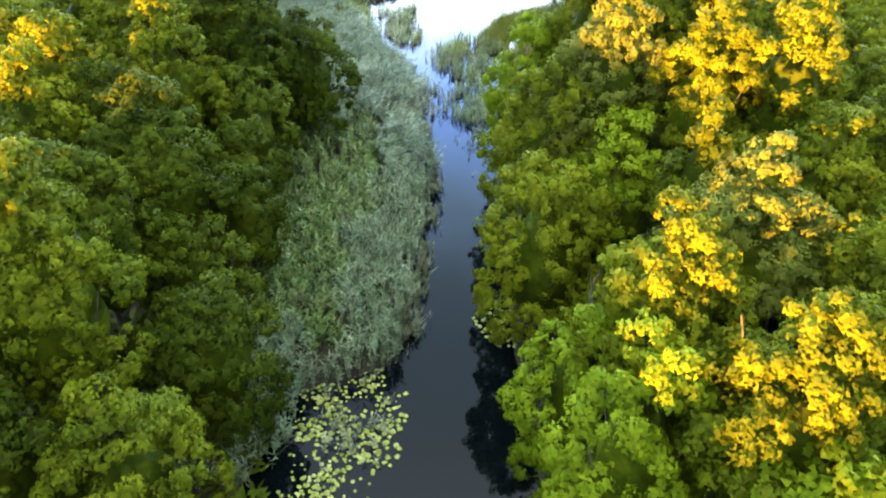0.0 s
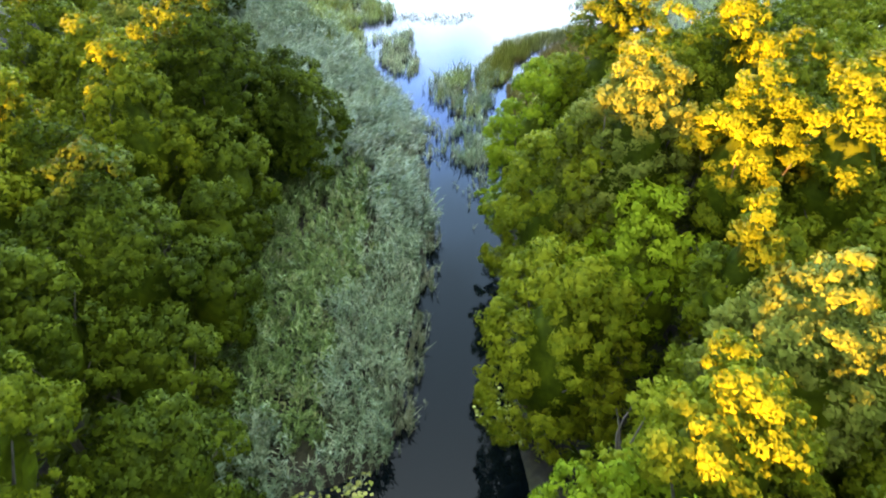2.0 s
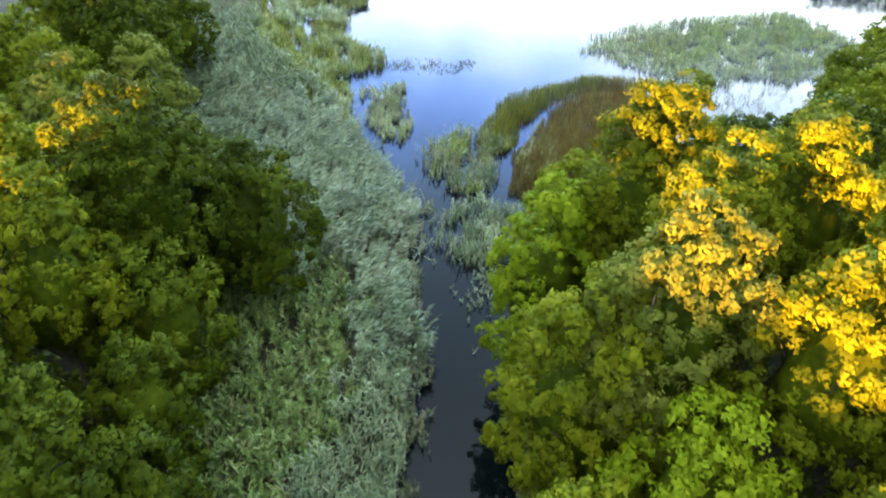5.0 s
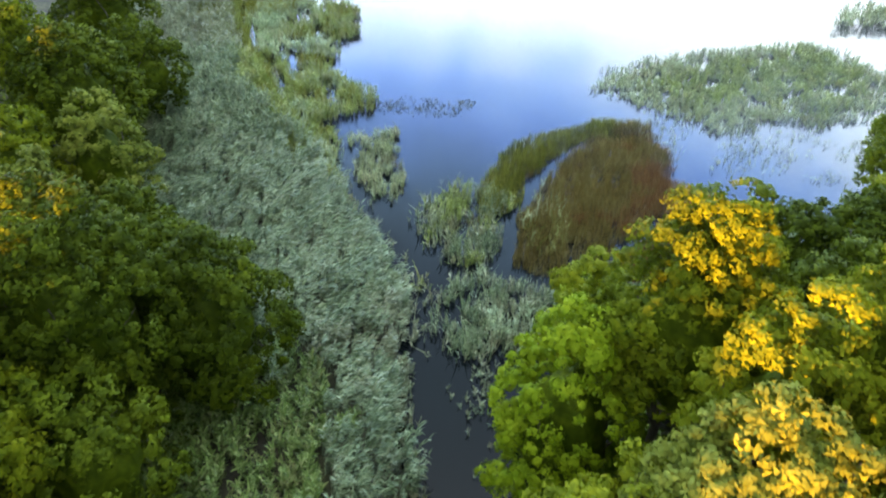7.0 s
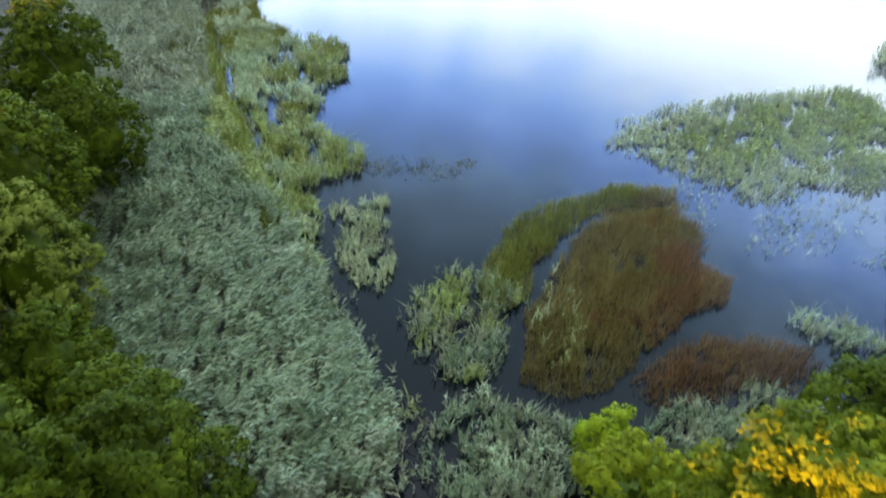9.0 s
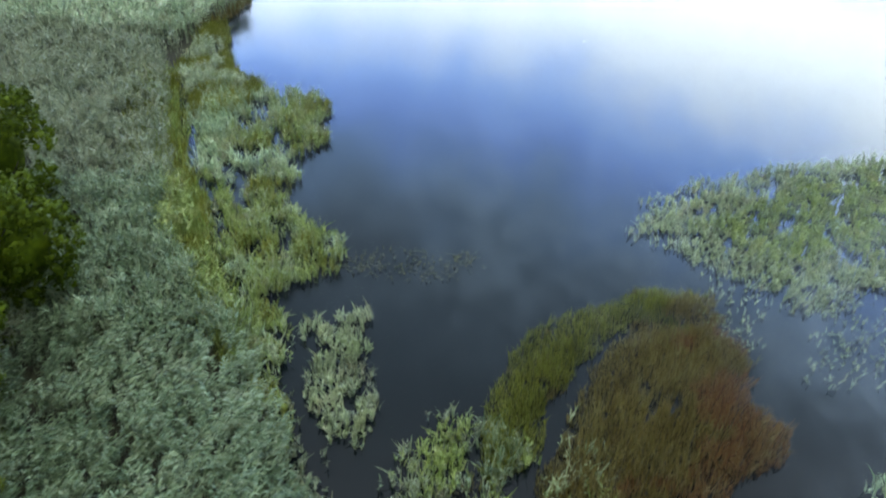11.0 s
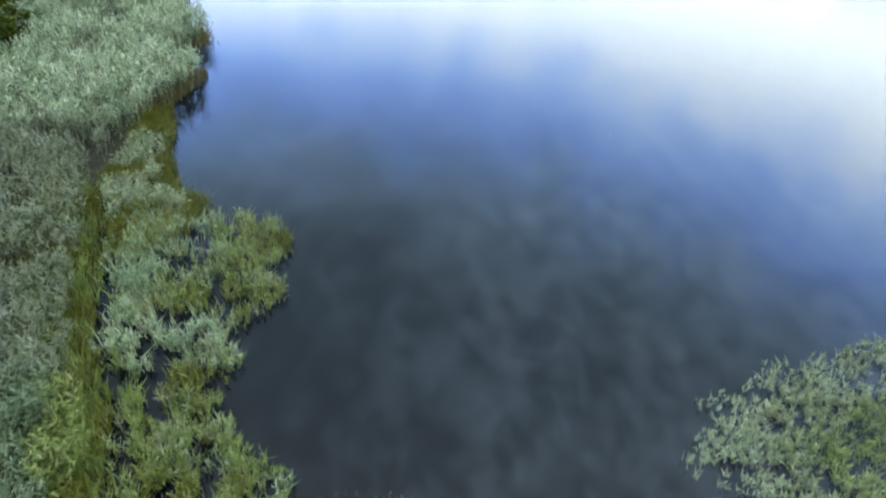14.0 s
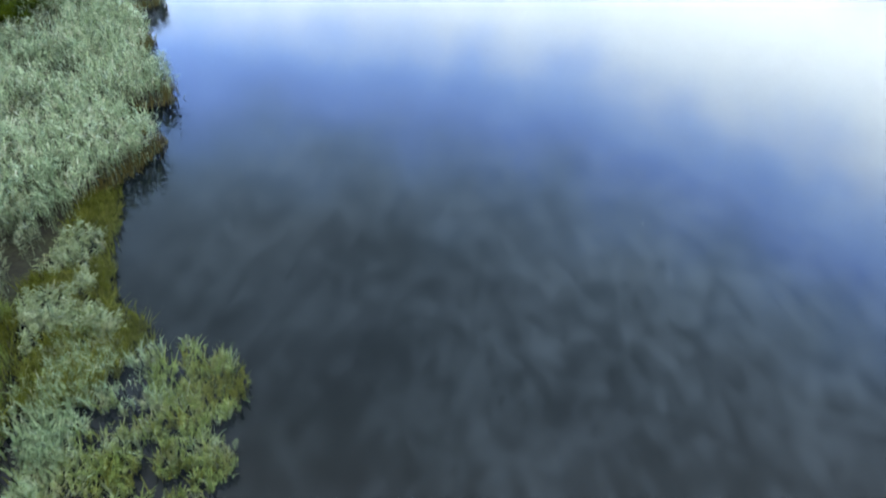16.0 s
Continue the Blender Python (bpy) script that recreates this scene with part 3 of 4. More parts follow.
def reed_mesh(name, x, y, height, mat, rng, blades=5, length=0.46, width=0.05, wind=(0.16, 0.0), droop=0.26, rise=(0.6, 2.1), top_only=0.4):
    """Reeds: each a stem with bent blades up its upper part. One mesh."""
    n = len(x)
    z0 = np.maximum(ground_z(x, y), -0.1) - 0.05
    h = height * rng.uniform(0.75, 1.1, n) * (0.55 + 0.3 * fbm(x, y, 3) + 0.6 * vnoise(x + 9, y, 0.6))
    lean = rng.normal(size=(n, 2)) * 0.10 + np.array(wind) * 0.22
    vs, quads_, tris_, bow = [], [], [], []
    sky_side = np.array([0, 0, 0.9])
    # stems
    s0, s1 = np.stack([x, y, z0], 1), np.stack([x + lean[:, 0] * h, y + lean[:, 1] * h, z0 + h], 1)
    a = rng.uniform(0, math.pi, n)
    w = np.stack([np.cos(a), np.sin(a), 0 * a], 1) * 0.011
    vs.append(np.stack([s0 - w, s0 + w, s1], 1).reshape(-1, 3))
    tris_.append(np.arange(3 * n).reshape(-1, 3))
    bow.append(np.repeat(sky_side + rng.normal(size=(n, 3)) * 0.3, 3, axis=0))
    count = 3 * n
    for k in range(blades):
        f = top_only + (1 - top_only) * (k + rng.rand(n)) / blades
        p = s0 + (s1 - s0) * f[:, None]
        az = rng.uniform(0, 2 * math.pi, n)
        o = np.stack([np.cos(az) + 1.6 * wind[0], np.sin(az) + 1.6 * wind[1]], 1)
        o /= np.linalg.norm(o, axis=1, keepdims=True) + 1e-6
        L = length * rng.uniform(0.6, 1.25, n)
        up = rng.uniform(*rise, n)
        p1 = p + np.stack([o[:, 0] * L * 0.5, o[:, 1] * L * 0.5, L * 0.5 * up], 1)
        p2 = p1 + np.stack([o[:, 0] * L * 0.55, o[:, 1] * L * 0.55, L * 0.5 * (up - droop * 2.2)], 1)
        sd = np.stack([o[:, 1], -o[:, 0], rng.uniform(-0.4, 0.4, n)], 1) * (width * rng.uniform(0.6, 1.3, n))[:, None] * 0.5
        vs.append(np.stack([p - sd * 0.5, p + sd * 0.5, p1 + sd, p1 - sd, p2], 1).reshape(-1, 3))
        face = sky_side + rng.normal(size=(n, 3)) * 0.55
        face[:, :2] -= 0.45 * up[:, None] * o
        bow.append(np.repeat(face, 5, axis=0))
        i = count + np.arange(n)[:, None] * 5
        quads_.append(i + np.array([[0, 1, 2, 3]]))
        tris_.append(i + np.array([[3, 2, 4]]))
        count += 5 * n
    bow = np.concatenate(bow)
    bow /= np.linalg.norm(bow, axis=1, keepdims=True)
    return mesh_of(name, np.concatenate(vs), [np.concatenate(quads_), np.concatenate(tris_)], mat, False, bow)


def rush_mesh(name, x, y, height, mat, rng, width=0.022, lean=0.10):
    """Bulrush: thin upright stems, each a slightly bent strip."""
    n = len(x)
    z0 = np.maximum(ground_z(x, y), -0.1) - 0.05
    h = height * rng.uniform(0.6, 1.1, n) * (0.7 + 0.35 * fbm(x, y, 3) + 0.25 * vnoise(x, y, 0.5))
    d = rng.normal(size=(n, 2)) * lean
    p0 = np.stack([x, y, z0], 1)
    p1 = p0 + np.stack([d[:, 0] * h * 0.4, d[:, 1] * h * 0.4, h * 0.55], 1)
    p2 = p0 + np.stack([d[:, 0] * h * 1.5, d[:, 1] * h * 1.5, h], 1)
    a = rng.uniform(0, math.pi, n)
    w = np.stack([np.cos(a), np.sin(a), 0 * a], 1) * width * 0.5
    vs = np.stack([p0 - w, p0 + w, p1 + w, p1 - w, p2], 1).reshape(-1, 3)
    i = np.arange(n)[:, None] * 5
    return mesh_of(name, vs, [i + np.array([[0, 1, 2, 3]]), i + np.array([[3, 2, 4]])], mat)


def tuft_mesh(name, x, y, height, mat, rng, blades=5, length=0.17, width=0.034, wind=(0.15, 0)):
    """Reeds in open water: short leafy blades low down and upright stems that stand clear of them."""
    leafy = reed_mesh(name, x, y, height * 0.72, mat, rng, blades, length, width, wind, 0.25, (0.5, 2.0), 0.35)
    pick = rng.rand(len(x)) < 0.75
    upright = rush_mesh(name, x[pick] + rng.normal(size=pick.sum()) * 0.06, y[pick] + rng.normal(size=pick.sum()) * 0.06, height * 1.15, mat, rng, 0.055, 0.20)
    join = bmesh.new()
    join.from_mesh(leafy)
    join.from_mesh(upright)
    both = bpy.data.meshes.new(name)
    join.to_mesh(both)
    join.free()
    both.materials.append(mat)
    return both


def stuff(name, me, label, category):
    return tagged(new(name, me), label, category, kind="stuff")


rng = np.random.RandomState(11)


# narrow open channels through the reed bed
GULLY = [(-9.3, 61.2), (-10.9, 65.2), (-11.3, 67.6), (-12.6, 70.0), (-14.5, 73.0), (-15.7, 78.0), (-16.1, 80.9), (-18.3, 84.2), (-19.5, 86.2)]
OPEN_LINES = [[(-25, 118), (-27.8, 116.4), (-29.7, 114.4), (-32.8, 115.6), (-37, 116)], [(-29.4, 114), (-29.2, 111.8), (-32.7, 110.4)], [(-16.5, 79.5), (-18.3, 84.2), (-19.8, 86.8), (-21.2, 87.9), (-24, 88.6)]]


def bed_places(y0, y1, density, left, right, ragged=0.5, spacing=0.42):
    """Places between two edges that run along y, with ragged edges, drawn together into tufts."""
    ends = np.linspace(y0, y1, 40)
    lo, hi = left(ends).min() - 1, right(ends).max() + 1
    n = int((y1 - y0) * (hi - lo) * density)
    x, y = rng.uniform(lo, hi, n), rng.uniform(y0, y1, n)
    wob = ragged * 2 * (fbm(x, y, 1.6 + 2.4 * (y0 > 80)) - 0.5)
    keep = (x > left(y) + wob) & (x < right(y) + wob) & (vnoise(x, y, 0.8) + 0.5 * vnoise(x, y, 3) > 0.36)
    for line in OPEN_LINES:
        keep &= edge_distance(line + line[::-1], x, y) > 0.35 + 0.3 * vnoise(x, y, 2)
    return tufted(x[keep], y[keep], spacing, 0.7)


left_edge = lambda y: line_at(WOOD_L, y) - 1.5
shore = lambda y: line_at(SHORE_L, y)
strip = lambda y: shore(y) - 0.9 * smooth(62, 68, y) * smooth(93, 89, y)      # the bed thins out in the sedge strip
for y0, y1, dens in ((19.6, 34, 50), (34, 46, 52), (46, 58, 50), (58, 74, 40), (74, 92, 32), (92, 132, 20)):
    far = y0 >= 74
    x, y = bed_places(y0, y1, dens, left_edge, strip, spacing=0.36 if y0 >= 58 else 0.46)
    wind, rise = ((0.12, 0), (0.5, 1.7)) if y0 < 34 or y0 > 57 else ((0.80, 0.1), (0.35, 1.0))
    blade = (0.36, 0.060) if y0 >= 90 else (0.28, 0.054) if y0 >= 58 else (0.31, 0.050) if y0 >= 34 else (0.25, 0.048)
    patch = fbm(x, y + 13, 6)
    dry_bed = smooth(66, 75, y) * smooth(-10.6, -13.6, x) * smooth(91, 87, y)
    grey = patch * (0.6 + 0.4 * smooth(34, 40, y)) + 0.55 * dry_bed + 0.10 * smooth(46, 38, y) * smooth(-2.2, -1.2, x) > 0.72
    herb = (smooth(46, 37, y) * smooth(-1.8, -6.5, x) * smooth(20.5, 24, y) + 1.5 * (fbm(x + 7, y, 2.2) - 0.5)) > 0.50
    spring = smooth(54, 62, y) * smooth(92, 86, y) * (0.80 * smooth(3.0, 0.4, strip(y) - x) + 1.2 * (fbm(x + 33, y, 3) - 0.45)) > 0.62
    spring &= ~grey & ~herb
    sel = ~grey & ~herb & ~spring
    if spring.any():
        stuff("green_reed_bed", reed_mesh("green_reed_bed", x[spring], y[spring], 1.5, M_SPRING, rng, 5, *blade, wind, 0.28, rise), "yellow-green reeds along the open channel", "reeds")
    tall = 1.75 if y0 < 90 else 2.1
    stuff("reed_bed", reed_mesh("reed_bed", x[sel], y[sel], tall, M_REED_GREEN if y0 < 74 else M_REED, rng, 5, *blade, wind, 0.28, rise, 0.5), "dense bed of pale blue-green common reed along the shore", "reeds")
    if grey.any():
        stuff("dry_reed_bed", reed_mesh("dry_reed_bed", x[grey], y[grey], 1.65, M_REED_GREY, rng, 5, *blade, wind, 0.28, rise, 0.5), "greyish half-dry reeds within the reed bed", "reeds")
    herb &= ~grey
    if herb.any():
        stuff("marsh_herbs", reed_mesh("marsh_herbs", x[herb], y[herb], 1.25, M_HERB, rng, 6, 0.25, 0.060, (0.1, 0), 0.3, (0.5, 1.8), 0.3), "low mixed green marsh herbs between wood and reeds", "marsh plants")

# a thin rim of half-dry stems at the bed's foot, in the water
n = 1900
y = rng.uniform(22, 61, n)
x = shore(y) + np.abs(rng.normal(size=n)) * 0.28 * (1 + 0.9 * smooth(38, 46, y))
keep = vnoise(x, y, 0.7) + 0.3 * vnoise(x, y, 4) > 0.60
x, y = tufted(x[keep], y[keep], 0.34, 0.5)
stuff("rim_reeds", tuft_mesh("rim_reeds", x, y, 0.7, M_SHALLOW, rng), "half-dry reeds at the foot of the reed bed", "reeds")
# grey-green brush under the overhanging crowns, and thin reeds between the lily pads
x, y = tufted(*scatter([(-6.2, 23), (-5.4, 19), (-5.8, 17), (-6.8, 14.6), (-8.6, 14.6), (-8, 22)], 26, rng, 0.6, 0.3, 1.2, 0.5), 0.6, 0.6)
stuff("bank_brush", reed_mesh("bank_brush", x, y, 1.5, M_REED_GREEN, rng, 6, 0.30, 0.07, (0.3, 0), 0.3, (0.4, 1.4), 0.25), "grey-green brush below the overhanging crowns", "marsh plants")
x, y = tufted(*scatter([(-5.2, 20.4), (-1.6, 21.2), (-1.6, 18.6), (-2.4, 16), (-4.6, 15.5)], 16, rng, 0.8, 0.46, 1.1, 0.8), 0.5, 0.6)
stuff("water_reeds", reed_mesh("water_reeds", x, y, 0.55, M_SHALLOW, rng, 5, 0.24, 0.045, (0.2, 0), 0.3, (0.4, 1.4), 0.3), "thin grey-green reeds between the lily pads", "reeds")

# undergrowth on the floor of the wood
for y0, y1, left, right in ((4, 70, lambda y: line_at(WOOD_L, y) - 16, lambda y: line_at(WOOD_L, y) - 0.2), (2, 44, lambda y: line_at(SHORE_R, y) + 0.2, lambda y: np.minimum(line_at(SHORE_R, y) + 16, 20))):
    n = int((y1 - y0) * 16 * 2.6)
    y = rng.uniform(y0, y1, n)
    x = left(y) + (right(y) - left(y)) * rng.rand(n)
    stuff("undergrowth", reed_mesh("undergrowth", x, y, 0.9, M_LEAF_SHADED, rng, 6, 0.55, 0.22, (0, 0), 0.25, (0.2, 0.8), 0.25), "dark leafy undergrowth below the trees", "undergrowth")

# olive sedge strip along the inner channel and the ragged plants before it
FRINGE = [(-4.2, 51), (-5.0, 53.5), (-6.0, 57), (-6.7, 60.6), (-6.6, 62.6), (-4.7, 63.4), (-4.2, 66.0), (-6.4, 67.5), (-7.9, 70.3), (-8.4, 74.0), (-6.5, 75.3), (-6.9, 78), (-7.5, 81.6), (-10.6, 82.4), (-12.6, 81.6), (-14.6, 84),
          (-17.9, 84.4), (-15.9, 77.4), (-14.3, 72), (-12.1, 68), (-10.9, 64), (-9.2, 60), (-7.4, 56), (-4.9, 52.5)]
x, y = tufted(*scatter(FRINGE, 74, rng, 0.9, 0.42, 0.8, 0.6), 0.32, 0.55)
keep = edge_distance(GULLY + GULLY[::-1], x, y) > 0.05 + 0.14 * vnoise(x, y, 1.5)
x, y = x[keep], y[keep]
rim = smooth(1.7, 0.3, edge_distance(FRINGE, x, y)) * smooth(0.8, 2.2, x - shore(y))
pick = fbm(x, y + 40, 2.4) + 0.07 * rng.normal(size=len(x)) - 0.05 + 0.08 * smooth(66, 60, y) - 0.07 * smooth(70, 76, y)
for lo, hi, mat, h, name, label in ((-1, 0.30, M_REED, 1.0, "shore_reeds", "tufted pale green reeds at the lake edge"), (0.30, 0.41, M_LIME, 0.9, "shore_reeds", "tufted pale yellow-green reeds at the lake edge"), (0.41, 0.58, M_SPRING, 0.95, "water_plants", "broad-leaved green water plants at the lake edge"), (0.58, 2, M_OLIVE, 0.85, "shore_sedge", "olive-yellow sedge tufts at the lake edge")):
    s = (pick >= lo) & (pick < hi)
    stuff(name, tuft_mesh(name, x[s], y[s], h, mat, rng), label, "water plants")
UPPER = [(-12.0, 82.2), (-12.4, 83.8), (-14.1, 84.6), (-15.3, 86.5), (-16.0, 88.9), (-16.8, 91.7), (-17.8, 94), (-18.8, 93), (-18.8, 85), (-16.2, 78.5), (-13.5, 79)]
x, y = tufted(*scatter(UPPER, 52, rng, 0.5, 0.28, 1.2, 0.3), 0.45, 0.6)
olive = fbm(x + 3, y + 8, 3) + 0.30 * smooth(1.3, 0.3, edge_distance(UPPER, x, y)) * smooth(-17.6, -15.5, x) + 0.35 * smooth(89.5, 91, y) + 0.25 * smooth(83.5, 82, y) > 0.58
stuff("shore_reeds", reed_mesh("shore_reeds", x[~olive], y[~olive], 0.95, M_LIME, rng, 6, 0.26, 0.045, (0.2, 0), 0.3, (0.2, 1.3), 0.35), "pale reeds on a low spit at the lake edge", "reeds")
stuff("shore_sedge", rush_mesh("shore_sedge", np.repeat(x[olive], 5) + rng.normal(size=5 * olive.sum()) * 0.1, np.repeat(y[olive], 5) + rng.normal(size=5 * olive.sum()) * 0.1, 1.0, M_OLIVE, rng, 0.045, 0.2), "olive-yellow sedge tufts on a low spit", "water plants")
n = 8000
y = rng.uniform(57, 84, n)
x = shore(y) - 0.3 - 2.8 * smooth(60, 70, y) * rng.rand(n) ** 1.15 + rng.normal(size=n) * 0.45 * (0.4 + fbm(y, y, 5))
keep = edge_distance(GULLY + GULLY[::-1], x, y) > 0.10
x, y = x[keep], y[keep]
for s, mat in ((fbm(x, y, 1.2) > 0.5, M_OLIVE), (fbm(x, y, 1.2) <= 0.5, M_SPRING)):
    stuff("sedge_strip", rush_mesh("sedge_strip", x[s], y[s], 1.35, mat, rng, 0.045, 0.2), "olive sedge strip along the reed bed's edge", "sedge")
# withered stems at the foot of the far bed
n = 1500
y = rng.uniform(92, 122, n)
x = shore(y) - 0.3 + rng.normal(size=n) * 0.35
stuff("withered_reeds", rush_mesh("withered_reeds", x, y, 0.8, M_TAWNY, rng, 0.05, 0.25), "withered brown reed stems at the lake edge", "reeds")

# bulrush stand off the mouth of the stream
BROWN = [(3.7, 48.2), (4.5, 52.4), (6.5, 55.6), (7.6, 58.6), (9.5, 60.2), (13.0, 60.8), (14.2, 58.6), (13.4, 55.8), (14.8, 54.6), (14.2, 52.8), (12.3, 52.2), (10.0, 50.3), (8.1, 48.2), (6.0, 47.6)]
BROWN_SMALL = [(8.3, 48.0), (11.1, 50.6), (14.2, 51.2), (17.1, 50.4), (16.3, 48.4), (12.6, 47.5), (9.5, 46.6)]
ARC = [(2.6, 56.3), (4.4, 59.0), (7.3, 61.3), (10.2, 63.0), (13.6, 62.8), (13.7, 60.9), (11.4, 60.3), (9.4, 60.2), (7.3, 58.9), (6.3, 56.9), (5.2, 55.4), (4.4, 53.2), (3.0, 51.9), (1.4, 51.5), (2.2, 54.4)]


def bulrush(outline, density, height, kinds):
    """A stand of bulrush, lower towards its rim; kinds: material, label and where it grows."""
    x, y = scatter(outline, density, rng, 0.7, 0.28, 0.8)
    h = height * (0.55 + 0.45 * np.clip(edge_distance(outline, x, y) / 1.1, 0, 1))
    left = np.ones(len(x), bool)
    for mat, name, label, grows in kinds:
        s = left & grows(x, y)
        left &= ~s
        stuff(name, rush_mesh(name, x[s], y[s], h[s], mat, rng, 0.026, 0.13), label, "bulrush")


everywhere = lambda x, y: x > -99
bulrush(BROWN, 190, 1.15, ((M_TAWNY, "olive_brown_bulrush", "olive-brown bulrush standing in shallow water", lambda x, y: 0.13 * (x - 9.4) - 0.05 * (y - 54) + 1.5 * (fbm(x, y + 5, 2.2) - 0.5) < 0.16),
                           (M_BROWN, "brown_bulrush", "dense rust-brown bulrush standing in shallow water", everywhere)))
bulrush(BROWN_SMALL, 140, 1.0, ((M_BROWN, "brown_bulrush", "rust-brown bulrush in the bay beside the trees", everywhere),))
bulrush(ARC, 180, 1.15, ((M_OLIVE, "olive_bulrush", "olive-green bulrush in a curved band", lambda x, y: fbm(x + 9, y, 1.6) < 0.60), (M_TAWNY, "olive_brown_bulrush", "olive-brown bulrush within the curved band", everywhere)))


def water_reeds(outline, density, height, mats, label, gap=0.38, fade=0.8):
    """Reeds in tufts standing in open water, in patches of several hues."""
    x, y = tufted(*scatter(outline, density, rng, 1.0, gap + 0.04, 0.8, fade), 0.32, 0.55)
    hue = fbm(x + 17, y + 3, 1.8) + 0.06 * rng.normal(size=len(x))
    for k, mat in enumerate(mats):
        s = (hue * 1.9 - 0.45 >= k / len(mats) if k else hue > -1) & (hue * 1.9 - 0.45 < (k + 1) / len(mats) if k < len(mats) - 1 else hue < 9)
        if s.any():
            stuff("water_reeds", tuft_mesh("water_reeds", x[s], y[s], height, mat, rng), label, "reeds")


water_reeds([(-0.9, 54.0), (0.6, 55.2), (2.3, 54.8), (3.9, 54.2), (4.3, 52.9), (3.3, 51.7), (2.9, 48.7), (1.2, 47.3), (-0.1, 48.6), (-1.5, 50.3)], 50, 0.95, (M_REED_GREEN, M_SHALLOW, M_SPRING), "pale reeds standing in the stream mouth", 0.34, 0.6)
water_reeds([(-0.4, 45.7), (1.9, 47.3), (3.3, 46.4), (5.7, 47.1), (6.5, 45.6), (6.2, 43.4), (4.3, 41.6), (2.4, 41.4), (0.5, 42.1), (-0.6, 42.9), (-0.8, 44.3)], 52, 0.95, (M_REED_GREEN, M_SHALLOW, M_REED), "grey-green reeds standing in the stream mouth", 0.34, 0.6)
water_reeds([(8.2, 46.2), (11.8, 47.4), (16.6, 48.6), (16.8, 46.2), (13.1, 44.4), (10.1, 44.2), (8.0, 44.8)], 60, 0.9, (M_SHALLOW, M_REED_GREEN), "grey-green reeds along the foot of the trees", 0.34, 0.6)
water_reeds([(16.7, 51.2), (18.6, 52.6), (20.9, 52.2), (20.2, 50.6), (17.6, 50.0)], 60, 0.9, (M_REED, M_LIME), "clump of pale reeds in the bay", 0.34, 0.5)
water_reeds([(0.6, 42.4), (2.8, 42.2), (3.2, 39.5), (2.6, 36.2), (1.5, 35.8), (0.9, 38)], 30, 0.45, (M_SHALLOW, M_REED_GREEN), "thin reeds standing in the stream", 0.46, 1.0)
water_reeds([(4.2, 48.8), (4.6, 52), (5.6, 54.8), (6.8, 54.4), (6.8, 51), (6.6, 48.8)], 12, 1.15, (M_SPRING, M_LIME), "pale reeds standing among the brown bulrush", 0.40, 0.6)
water_reeds([(-0.9, 46.0), (-0.2, 47.4), (0.3, 46.6), (-0.2, 45.2)], 40, 0.8, (M_SHALLOW, M_SPRING), "small tuft of reeds in the stream", 0.2, 0.4)

# pale reed patch standing in the lake
PALE = [(10.2, 67.2), (11.3, 69.3), (13.2, 71.3), (16.2, 72.9), (19.4, 74.2), (23, 75.2), (27.6, 76.6), (31, 75.4), (33.4, 71), (31, 66), (28, 63.6), (25, 62), (22, 62.6), (18.0, 60.9), (15.6, 62.9), (13.8, 64.8), (11.4, 66.0)]
x, y = tufted(*scatter(PALE, 72, rng, 1.0, 0.42, 0.7, 1.8), 0.34, 0.58)
inner = edge_distance(PALE, x, y) + 0.6 * rng.normal(size=len(x)) + 3.0 * (fbm(x, y + 21, 2.5) - 0.5) + 0.12 * (x - 20) > 2.6
stuff("lake_reeds", tuft_mesh("lake_reeds", x[~inner], y[~inner], 0.65, M_LIME, rng, 4, 0.16), "patch of pale grey-green reeds standing in the lake", "reeds")
stuff("lake_reeds", tuft_mesh("lake_reeds", x[inner], y[inner], 0.7, M_SPRING, rng, 4, 0.16), "yellow-green reeds in the midst of the lake's reed patch", "reeds")
x, y = scatter([(12, 60), (17, 57), (24, 56), (30, 58), (30, 63), (24, 62), (18, 62.5), (14, 65)], 9.0, rng, 0.8, 0.52, 2)
stuff("lake_reeds", reed_mesh("lake_reeds", x, y, 0.35, M_LIME, rng, 4, 0.14, 0.03, (0, 0), 0.2, (0.9, 2.2), 0.2), "thin scattered reeds standing in the lake", "reeds")
x, y = scatter([(31.8, 79), (34.8, 83.6), (40, 84), (44, 80), (38, 78.4)], 10, rng, 0.6, 0.3, 1.5, 0.6)
stuff("lake_reeds", reed_mesh("lake_reeds", x, y, 0.85, M_LIME, rng, 7, 0.4, 0.055), "patch of pale yellow-green reeds standing in the lake", "reeds")
ISLET = [(-6.4, 60), (-4.2, 60.8), (-2.4, 61.2), (-2.0, 58.5), (-1.4, 55.2), (-2.6, 53.2), (-4.4, 54.2), (-5.6, 57)]
x, y = tufted(*scatter(ISLET, 60, rng, 1.0, 0.42, 0.8, 0.7), 0.32, 0.55)
pale = fbm(x, y + 4, 1.3) + 0.08 * rng.normal(size=len(x)) > 0.48
for s, mat in ((pale, M_LIME), (~pale, M_SHALLOW)):
    stuff("water_plants", tuft_mesh("water_plants", x[s], y[s], 0.75, mat, rng), "ragged pale green water plants off the stream mouth", "water plants")
SUNK = [(-4.5, 65.2), (-2.6, 65.7), (-1.1, 65.9), (1.0, 65.4), (2.8, 65.4), (3.2, 63.7), (1.8, 63.2), (0.4, 62.8), (-1.6, 63.3), (-3.2, 62.9), (-4.6, 64.0)]
x, y = scatter(SUNK, 24, rng, 0.7, 0.36, 0.9, 0.8)
stuff("water_weed", tuft_mesh("water_weed", x, y, 0.20, M_SUNK, rng, 4, 0.15), "dull olive-brown water weed just breaking the surface", "water weed")


